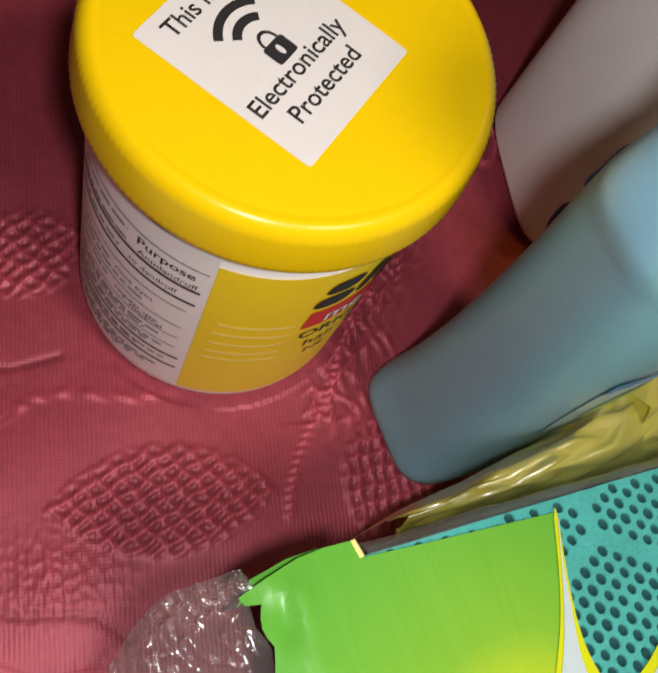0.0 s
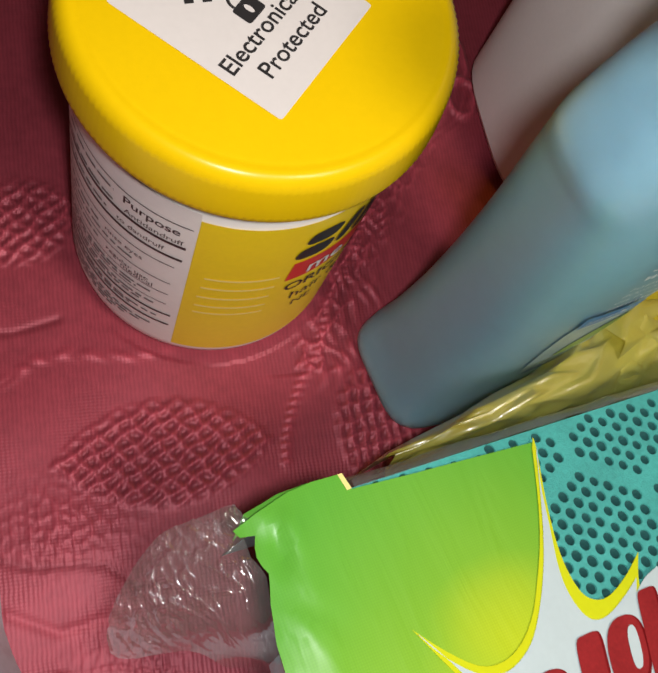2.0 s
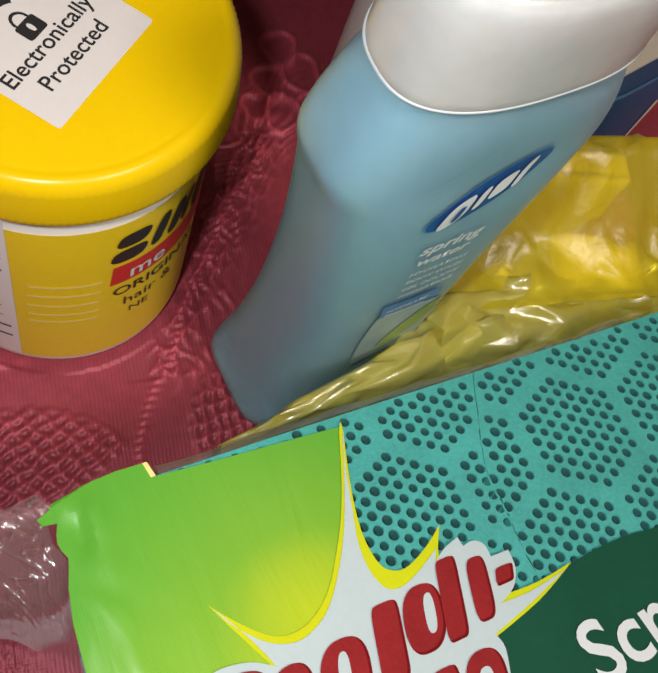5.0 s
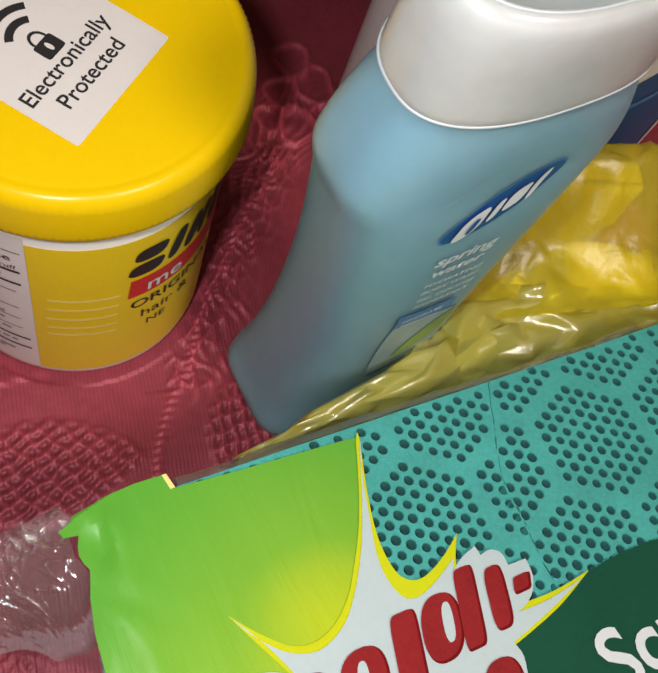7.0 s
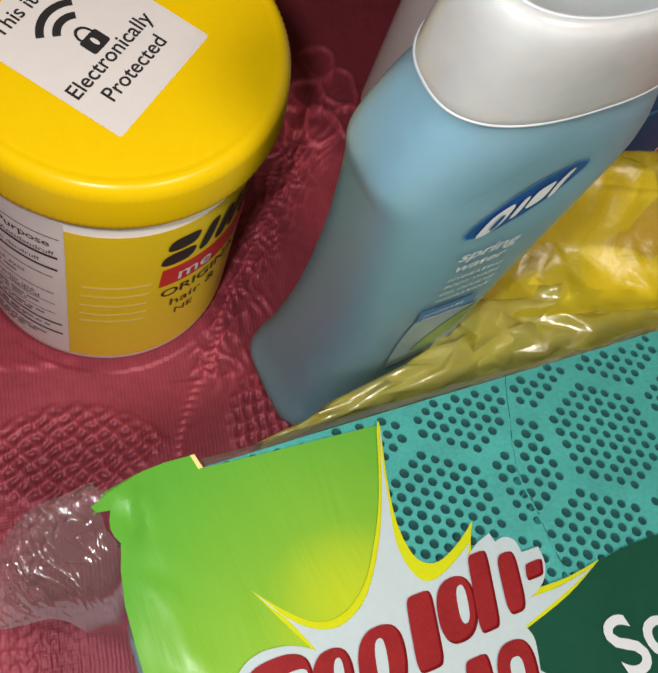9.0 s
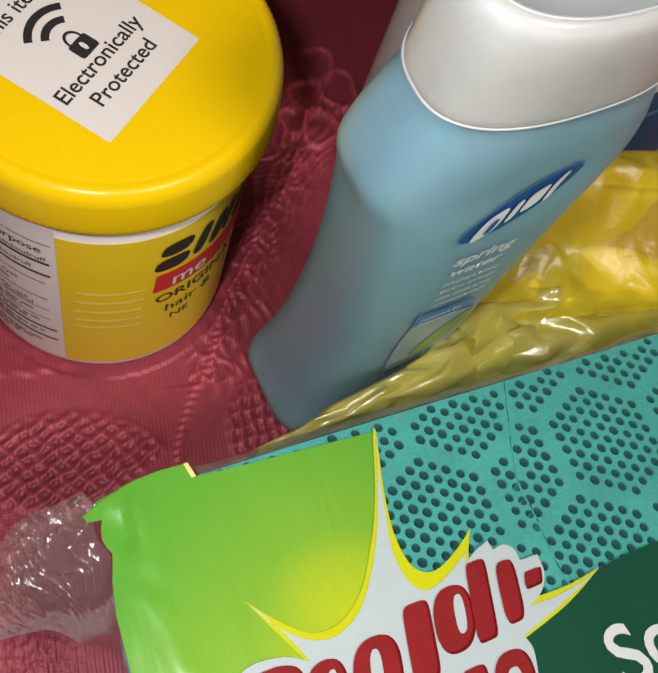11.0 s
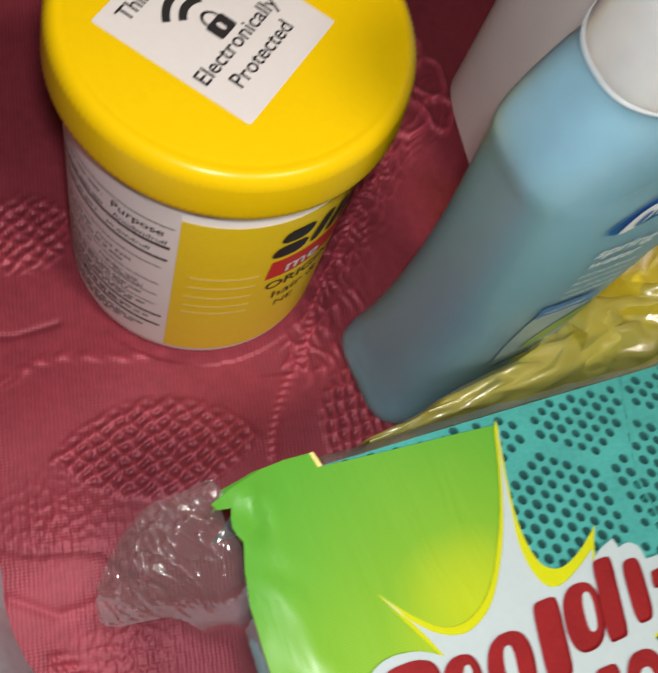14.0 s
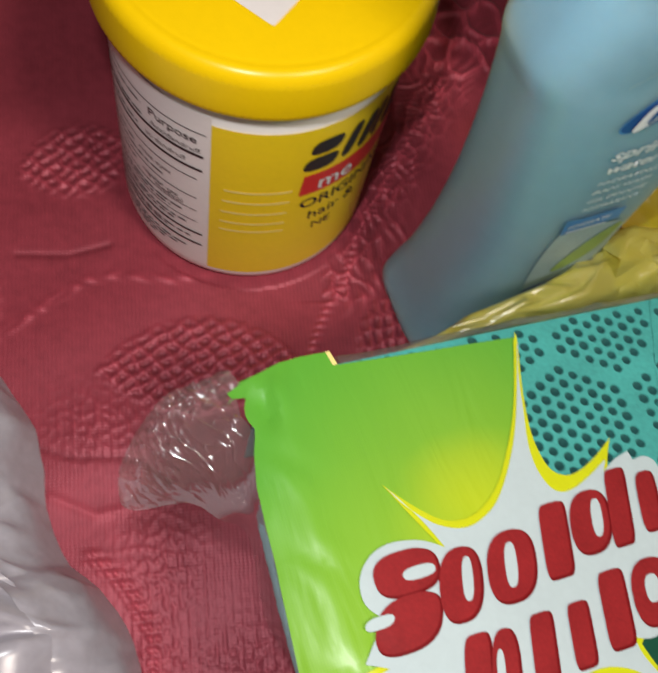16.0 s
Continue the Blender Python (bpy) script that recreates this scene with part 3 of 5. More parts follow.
def jar():
    j = thing("jar", "white plastic jar with yellow screw lid on the cloth", "jar")
    part("body", lathe([(0, 0.0012), (0.030, 0.0012), (0.0325, 0.0), (0.0352, 0.0006), (0.0366, 0.0022), (JR, 0.0045), (JR, 0.086), (0.0366, 0.0872), (0.0362, 0.0905), (0.0362, 0.098), (0, 0.098)], 128), M_JAR, j)
    rib = lambda i, k: 1 + (0.010 if (i % 2 and 4 <= k <= 7) else 0.0)
    lid = part("lid", lathe([(0.0368, 0.098), (0.0368, Z_LID), (0.0398, Z_LID - 0.0004), (0.0405, Z_LID + 0.0008), (0.0404, Z_LID + 0.0024), (0.0401, Z_LID + 0.0060), (0.0397, Z_LID + 0.0104), (0.0394, Z_LID + 0.0120), (0.0387, Z_LID + 0.0133), (0.0377, Z_LID + 0.0141), (0.0366, Z_TOP), (0.0360, Z_TOP - 0.0002), (0.0353, Z_TOP - 0.0001), (0.0345, Z_TOP), (0, Z_TOP)], 300, rib), M_LID, j, "glossy yellow screw lid with ribbed rim")
    yellow = part("yellow_label", wrap(rect(0, 0, math.radians(215) * JR, 0.0762, 0.0016), -111.8, 0.0062, 0.0), M_LABEL_Y, j, "yellow printed label")
    white = part("white_label", wrap(rect(0, 0, math.radians(140) * JR, 0.0792, 0.0016), -251.9, 0.0062, 0.0), M_LABEL_W, j, "white drug facts label with black rules")
    deg = lambda mm: math.degrees(mm / JR)
    for z, w, gap in ((0.0772, 0.0004, 0.5), (0.0668, 0.0012, 1.5), (0.0602, 0.0011, 1.8), (0.0557, 0.0004, 4), (0.0457, 0.0004, 4), (0.0388, 0.00035, 4), (0.0325, 0.00035, 4), (0.0252, 0.0010, 1.5), (0.0187, 0.0010, 1.5)):
        part("rule", wrap(rect(0, 0, math.radians(100) * JR, w, 0.0016), -213 - gap, z, 0.0002), M_INK, white)
    for s, az, z, wd, bold in (("Purpose", -138.6, 0.0727, 0.0138, 0.012), ("Antidandruff", -138.0, 0.0688, 0.0145, 0.0), ("to dandruff", -141.0, 0.0628, 0.0125, 0.0), ("rinse eyes", -146, 0.0515, 0.011, 0.0), ("regular use", -145, 0.0418, 0.0125, 0.0), ("medical", -137.5, 0.0398, 0.009, 0.0)):
        part("wording", wrap(word(s, wd, bold=bold), az, z, 0.00025), M_INK, white)
    rnd = random.Random(5)
    for z, a, b in ((0.0735, -172, -143), (0.0690, -174, -142), (0.0630, -176, -146), (0.0515, -176, -150), (0.0484, -170, -132), (0.0425, -178, -150), (0.0358, -178, -124), (0.0340, -176, -130), (0.0297, -178, -122), (0.0280, -174, -128), (0.0222, -178, -120), (0.0210, -176, -132), (0.0150, -178, -122), (0.0132, -178, -126), (0.0114, -176, -134), (0.0096, -175, -140)):
        x = a
        while x < b:
            step = rnd.uniform(2.5, 7)
            part("small_print", wrap(rect(0, 0, math.radians(min(step, b - x)) * JR, 0.0009, 0.0016), x, z, 0.0002), M_GREY_INK, white)
            x += step + 1.2
    for z, a in ((0.0545, -106), (0.0490, -106.5), (0.0432, -107), (0.0376, -107), (0.0330, -107)):
        part("pale_line", wrap(rect(0, 0, math.radians(27) * JR, 0.0008, 0.0016), a, z, 0.0002), M_LINE_Y, yellow)
    # brand mark as plain slanted shapes, then the wording under it
    for x, z, wd, h in ((-74.0, 0.0738, 13, 0.0062), (-76.0, 0.0664, 14, 0.0062), (-58.5, 0.0706, 5.5, 0.0128), (-50.5, 0.0702, 6.0, 0.0128), (-43, 0.0708, 4, 0.0128), (-36, 0.0702, 8, 0.0130), (-26, 0.0702, 8, 0.0130)):
        w = math.radians(wd) * JR
        part("brand_shape", wrap(poly(rounded(w / 2, 0, w, h, 0.25, 3.0), 0.0016), x, z, 0.0003), M_INK, yellow)
    part("red_band", wrap(rect(0, 0, math.radians(62) * JR, 0.0100, 0.0016, 0.0006), -76.0, 0.0511, 0.0002), M_RED, yellow, "red printed band")
    part("wording", wrap(word("me", 0.0105, bold=0.01), -68, 0.0530, 0.0004), M_WHITE, yellow)
    part("wording", wrap(word("ORIGINAL", 0.0300, bold=0.01), -74.5, 0.0440, 0.0003), M_INK, yellow)
    part("wording", wrap(word("hair &", 0.0160), -69.5, 0.0362, 0.0003), M_INK, yellow)
    part("wording", wrap(word("NE", 0.0060), -66.5, 0.0295, 0.0003), M_INK, yellow)
    return j


jar()


def sticker():
    s = thing("sticker", "white square security sticker with black lettering on the lid", "sticker")
    o, ex, ey = Vector((-0.0010, -0.0264, Z_TOP + 0.00015)), Vector((0.651, 0.759, 0)), Vector((-0.759, 0.651, 0))

    def flat(bm, x, y, lift):
        return bend(bm, lambda u, v: o + ex * (x + u) + ey * (y + v) + Vector((0, 0, lift)))
    part("paper", flat(poly(rounded(0.01675, 0.0193, 0.0336, 0.0387, 0, 60, 80)), 0, 0, 0), M_PAPER, s)
    for t, x, y, w in (("Protected", 0.0062, 0.0060, 0.0200), ("Electronically", 0.0020, 0.0118, 0.0275), ("This item is", 0.0045, 0.0328, 0.0235)):
        part("lettering", flat(word(t, w, bold=0.012), x, y, 0.0001), M_INK, s)
    for r in (0.0050, 0.0085):
        pts = [(0.0160 + (r + d) * math.cos(math.radians(a)), 0.0212 + (r + d) * math.sin(math.radians(a))) for d, angs in ((0.0009, range(48, 139, 6)), (-0.0009, range(138, 47, -6))) for a in angs]
        part("signal_arc", flat(poly(pts), 0, 0, 0.0001), M_INK, s)
    part("padlock_body", flat(poly(rounded(0.0163, 0.0178, 0.0056, 0.0044, 0, 8)), 0, 0, 0.0001), M_INK, s)
    ring = [(0.0163 + r * math.cos(math.radians(a)), 0.0202 + r * 1.25 * math.sin(math.radians(a))) for r, angs in ((0.0021, range(-10, 191, 12)), (0.0015, range(190, -11, -12))) for a in angs]
    part("padlock_shackle", flat(poly(ring), 0, 0, 0.0001), M_INK, s)
    part("keyhole", flat(poly(rounded(0.0163, 0.0178, 0.0011, 0.0024, 0, 2)), 0, 0, 0.0002), M_PAPER, s)


sticker()


# ---------------------------------------------------------------- body wash bottle
BC, BYAW, B_POWER = (0.0706, -0.0419, 0.0), 15.0, 3.2
B_ROWS = [(0.0282, 0.0180, 0.0004, 4.4), (0.0288, 0.0190, 0.0012, 4.4), (0.0272, 0.0194, 0.005, 4.2), (0.0250, 0.0188, 0.015, 3.6), (0.0231, 0.0181, 0.035), (0.0225, 0.0177, 0.055), (0.0233, 0.0174, 0.075), (0.0249, 0.0172, 0.092), (0.0267, 0.0171, 0.106), (0.0283, 0.0168, 0.116), (0.0299, 0.0163, 0.1235), (0.0313, 0.0158, 0.128), (0.0321, 0.0152, 0.1325), (0.0305, 0.0149, 0.139), (0.0278, 0.0146, 0.147, 2.9), (0.0255, 0.0138, 0.153, 2.5), (0.0236, 0.0130, 0.157, 2.5)]


def b_front(x, z, lift):
    """A point of the bottle's front at a width and height."""
    for (a0, d0, z0, *_), (a1, d1, z1, *_) in zip(B_FULL, B_FULL[1:]):
        if z0 <= z <= z1:
            t = (z - z0) / (z1 - z0)
            a, d = a0 + (a1 - a0) * t, d0 + (d1 - d0) * t
    y = -d * max(0.0, 1 - abs(x / a) ** B_POWER) ** (1 / B_POWER)
    return (x, y - 0.0003 - lift, z)


def smooth_rows(rows, power, n=4):
    """Rows with the widths eased between them."""
    full = [list(r[:3]) + [r[3] if len(r) > 3 else power] for r in rows]
    out = []
    for i in range(len(full) - 1):
        p0, p1, p2, p3 = [np.array(full[max(0, min(len(full) - 1, k))]) for k in (i - 1, i, i + 1, i + 2)]
        for k in range(n):
            f = k / n
            q = p1 + (p2 - p1) * f
            if 2 <= i < len(full) - 2:
                m1, m2 = (p2 - p0) / (p2[2] - p0[2]) * (p2[2] - p1[2]), (p3 - p1) / (p3[2] - p1[2]) * (p2[2] - p1[2])
                e = (1 + 2 * f) * (1 - f) ** 2 * p1 + f * (1 - f) ** 2 * m1 + f * f * (3 - 2 * f) * p2 + f * f * (f - 1) * m2
                q = np.array([e[0], e[1], q[2], q[3]])
            out.append(tuple(q))
    return out + [tuple(full[-1])]


B_FULL = smooth_rows(B_ROWS, B_POWER)


def body_wash():
    b = thing("body_wash_bottle", "translucent blue body wash bottle with white cap", "bottle", BC, BYAW)
    part("body", superloft(B_FULL, 160, B_POWER), M_GEL, b, "pale blue translucent plastic body")
    cap = part("cap", superloft([(0.0251, 0.0135, 0.1565, 2.5, 0.002), (0.0265, 0.0149, 0.1569, 2.5, 0.002), (0.0267, 0.0150, 0.158, 2.5, 0.002), (0.0266, 0.0150, 0.1598, 2.5, 0.002), (0.0265, 0.0149, 0.1609, 2.5, 0.002), (0.0263, 0.0148, 0.1695, 2.5), (0.0259, 0.0145, 0.1765, 2.5), (0.0251, 0.0139, 0.179, 2.5), (0.0235, 0.0126, 0.1803, 2.4), (0.0209, 0.0108, 0.1799, 2.3), (0.0198, 0.0100, 0.1785, 2.3), (0.0189, 0.0094, 0.1785, 2.3), (0.0180, 0.0088, 0.1797, 2.3), (0.0088, 0.0051, 0.1801, 2.2)], 96), M_CAP, b, "milky white flip cap with oval lid")
    part("cap_rim", superloft([(0.0263, 0.0147, 0.1573, 2.5, 0.002), (0.0268, 0.0151, 0.15735, 2.5, 0.002), (0.0271, 0.0152, 0.1576, 2.5, 0.002), (0.0268, 0.0151, 0.15785, 2.5, 0.002), (0.0263, 0.0147, 0.1579, 2.5, 0.002)], 96), M_RIM, cap, "pale lower rim")
    part("lid_edge", superloft([(0.0233, 0.0125, 0.18, 2.4), (0.0234, 0.0126, 0.1803, 2.4), (0.0232, 0.0124, 0.18055, 2.4), (0.0229, 0.0122, 0.1805, 2.4), (0.0227, 0.0120, 0.1801, 2.4)], 96), M_RIM, cap, "pale raised edge of the flip lid")
    part("dispensing_hole", lathe([(0.0044, 0.0000), (0.0050, 0.0006), (0.0044, 0.0012), (0.0030, 0.0008), (0.0026, 0.0001), (0, 0.0001)], 40), M_GEL, cap).location = (0.004, 0.0, 0.1799)
    front = lambda bm, x, z, lift: bend(bm, lambda u, v: b_front(x + u, z + v, lift))
    lab = part("label", front(poly(curve_pts([(-0.0067, 0.0420), (0.0042, 0.0457), (0.0120, 0.0490), (0.0128, 0.0660), (0.0090, 0.0735), (0.0000, 0.0752), (-0.0084, 0.0752)]), 0.003), 0, 0, 0.0), M_PICTURE, b, "pale picture label with green leaf")
    part("leaf_picture", front(poly(curve_pts([(-0.0020, 0.0515), (0.0040, 0.0535), (0.0095, 0.0610), (0.0110, 0.0715), (0.0060, 0.0700), (0.0005, 0.0610)]), 0.003), 0, 0, 0.0002), M_LEAF, lab)
    part("label_edge", front(poly([(-0.0072, 0.0412), (0.0042, 0.0449), (0.0130, 0.0484), (0.0130, 0.0500), (0.0042, 0.0468), (-0.0066, 0.0430)], 0.003), 0, 0, 0.0003), M_NAVY, lab)
    part("blue_panel", front(poly([(-0.0086, 0.0753), (0.0070, 0.0768), (0.0066, 0.0828), (-0.0095, 0.0828)], 0.003), 0, 0, 0.0003), M_SKY, lab)
    tilt = lambda bm, lift: bend(bm, lambda u, v: b_front(u - 0.0012, 0.1284 + v + 0.58 * u, lift))
    oval = part("brand_oval", tilt(poly(rounded(0.0, 0.0, 0.0232, 0.0108, 0.10, 2.0, 48), 0.002), 0.0), M_NAVY, b, "navy blue brand oval")
    part("oval_rim", tilt(poly(rounded(0.0, 0.0, 0.0240, 0.0116, 0.10, 2.0, 48), 0.002), -0.00008), M_SKY, oval, "thin paler blue rim")
    for x, wd, h in ((-0.0062, 0.0054, 0.0072), (-0.0014, 0.0019, 0.0052), (0.0026, 0.0044, 0.0050), (0.0066, 0.0018, 0.0072)):
        part("brand_shape", tilt(poly(rounded(x, 0.0, wd, h, 0.30, 3.0), 0.002), 0.0004), M_WHITE, oval)
    part("brand_gap", tilt(poly(rounded(-0.0060, 0.0, 0.0016, 0.0040, 0.30, 2.6), 0.002), 0.0007), M_NAVY, oval)
    line = lambda t, x, z, w, bold, lift: part("wording", bend(word(t, w, shear=0.15, bold=bold), lambda u, v: b_front(x + u, z + v + 0.08 * u, lift)), M_WHITE, b)
    for t, x, z, w in (("spring", -0.0104, 0.1096, 0.0148), ("water", -0.0094, 0.1040, 0.0128)):
        line(t, x, z, w, 0.022, 0.0003)
    for t, x, z, w in (("HYDRATING", -0.0094, 0.0996, 0.0142), ("BODY WASH", -0.0089, 0.0956, 0.0142), ("GEL DOUCHE", -0.0084, 0.0914, 0.0146), ("HYDRATANT", -0.0079, 0.0874, 0.0142), ("HYDRATE", -0.0080, 0.0788, 0.0110)):
        line(t, x, z, w, 0.010, 0.0006)
    part("small_print", bend(rect(-0.0078, 0.0768, 0.0030, 0.0774, 0.003), lambda u, v: b_front(u, v, 0.0006)), M_WHITE, b)
    part("mould_line", front(poly([(-0.0167, 0.1336), (-0.0036, 0.1440), (-0.0036, 0.1443), (-0.0167, 0.1341)], 0.003), 0, 0, 0.0001), M_PICTURE, b)


body_wash()


# ---------------------------------------------------------------- white rinse bottle
W_ROWS = [(0.042, 0.027, 0.0005), (0.0465, 0.0315, 0.002), (0.048, 0.033, 0.008), (0.048, 0.033, 0.15), (0.045, 0.031, 0.165), (0.037, 0.027, 0.18, 3.0), (0.022, 0.021, 0.19, 2.4), (0.018, 0.018, 0.20, 2.0)]


def rinse_bottle():
    b = thing("rinse_bottle", "large white rinse bottle with blue banded label", "bottle", (0.1418, 0.0345, 0), 4.0)
    part("body", superloft(W_ROWS, 128, 4.0), M_JAR, b)
    part("cap", superloft([(0.0165, 0.0165, 0.197, 2), (0.017, 0.017, 0.199, 2), (0.0165, 0.0165, 0.222, 2), (0.015, 0.015, 0.224, 2)], 64), M_CAP, b)

    arc, at = [], 0.0
    for i in range(721):
        t = -math.pi * 1.5 + 2 * math.pi * i / 720
        c, e = math.cos(t), math.sin(t)
        arc.append(Vector((0.0483 * math.copysign(abs(c) ** 0.5, c), 0.0333 * math.copysign(abs(e) ** 0.5, e))))
    run = [0.0]
    for p, q in zip(arc, arc[1:]):
        run.append(run[-1] + (q - p).length)
    mid = run[360]

    def front(bm, x, z, lift):
        def f(u, v):
            w = x + u + mid
            k = max(0, min(719, int(np.searchsorted(run, w)) - 1))
            g = (w - run[k]) / max(1e-9, run[k + 1] - run[k])
            p = arc[k].lerp(arc[k + 1], g)
            n2 = (arc[k + 1] - arc[k]).normalized()
            return (p.x + n2.y * lift, p.y - n2.x * lift, z + v)
        return bend(bm, f)
    lab = part("label", front(rect(-0.125, 0.006, 0.060, 0.145, 0.004), 0, 0, 0.0), M_JAR, b, "white label with blue bands")
    part("blue_band", front(poly([(-0.036, 0.045), (-0.034, 0.057), (-0.020, 0.061), (-0.008, 0.0645), (0.0049, 0.0712), (0.0087, 0.0748), (0.0176, 0.0845), (0.030, 0.099), (0.040, 0.112), (0.040, 0.020), (0.0, 0.020), (-0.036, 0.022)], 0.004), 0, 0, 0.0002), M_BAND, lab)
    part("blue_swirl", front(poly(curve_pts([(-0.0462, 0.013), (-0.0492, 0.027), (-0.045, 0.035), (-0.035, 0.038), (-0.033, 0.038), (-0.033, 0.018)]), 0.004), 0, 0, 0.0002), M_NAVY, lab)
    part("sky_swirl", front(poly(curve_pts([(-0.048, 0.039), (-0.0492, 0.05), (-0.0475, 0.064), (-0.035, 0.062), (-0.033, 0.06), (-0.033, 0.043)]), 0.004), 0, 0, 0.0002), M_SKY, lab)
    part("light_stripe", front(poly([(-0.034, 0.050), (0.0, 0.058), (0.0103, 0.0625), (0.0166, 0.0655), (0.0243, 0.0730), (0.038, 0.090), (0.038, 0.0935), (0.0243, 0.0757), (0.0166, 0.0682), (0.0103, 0.0645), (0.0, 0.0600), (-0.034, 0.0525)], 0.004), 0, 0, 0.0004), M_SKY, lab)
    part("pale_stripe", front(poly([(0.0375, 0.020), (0.0400, 0.020), (0.0366, 0.058), (0.0342, 0.0585)], 0.004), 0, 0, 0.0004), M_LABEL_W, lab)
    part("red_stripe", front(poly([(0.0402, 0.020), (0.0500, 0.020), (0.0460, 0.056), (0.0368, 0.058)], 0.004), 0, 0, 0.0005), M_RED, lab)
    part("wording", front(word("Rinse", 0.0240, shear=0.25, bold=0.02), -0.0181, 0.1022, 0.0003), M_INK, lab)
    for x, z, w in ((-0.0065, 0.1108, 0.0045), (-0.0005, 0.1108, 0.005), (-0.054, 0.104, 0.003), (-0.050, 0.1045, 0.003)):
        part("red_mark", front(rect(x, z, x + w, z + 0.003, 0.004), 0, 0, 0.0003), M_RED, lab)


rinse_bottle()

# ---------------------------------------------------------------- sponge pack
PO, PU, PV, PN = Vector((0.0102, -0.0898, 0.0723)), Vector((0.9768, 0.1886, -0.1019)).normalized(), Vector((-0.2044, 0.9627, -0.1771)).normalized(), Vector((0.0647, 0.1938, 0.9789)).normalized()
MM = 0.001


def sag(u, v):
    """Gentle swell of the pack's top, in metres along its normal, for u, v in millimetres."""
    h = 0.35 * math.sin(u * 0.11 + 0.8) * math.sin(v * 0.09) + 0.25 * math.sin(u * 0.045 - v * 0.06)
    h -= 0.022 * max(0.0, -u - 14.0) ** 2
    h += 1.3 * math.exp(-(abs(u + 13 - 0.3 * v) / 2.4) ** 1.3) * math.exp(-((v + 5) / 7.0) ** 2) - 1.8 * math.exp(-((u + 17) / 2.0) ** 2) * math.exp(-((v + 7) / 5.0) ** 2)
    h += 0.36 * math.sin(u * 0.6 + v * 0.25 + math.sin(v * 0.3)) * math.exp(-((u + 20) / 7.0) ** 2)
    return h * MM


def top(u, v, lift=0.0):
    p = PO + PU * (u * MM) + PV * (v * MM) + PN * (sag(u, v) + lift)
    return p


def pack_local():
    """The pack's own frame: x along its long side, y across, z off its face."""
    m = Matrix((PU, PV, PN)).transposed().to_4x4()
    m.translation = PO
    return m


SEAM = [(84.6, 0.3), (81.9, -5.0), (80.2, -9.0), (76.6, -16.5), (73.6, -24.0), (73.0, -28.5), (73.1, -33.0), (72.2, -38.6), (71.3, -46.0), (71.4, -51.5), (70.5, -112.0)]


def seam_u(v):
    """Where the two sponges meet, with a slightly ragged line."""
    for (a, p), (b, q) in zip(SEAM, SEAM[1:]):
        if q <= v <= p:
            return a + (b - a) * (v - p) / (q - p) + 0.14 * math.sin(v * 2.3) + 0.08 * math.sin(v * 5.1)
    return SEAM[0][0] if v > 0 else SEAM[-1][0]


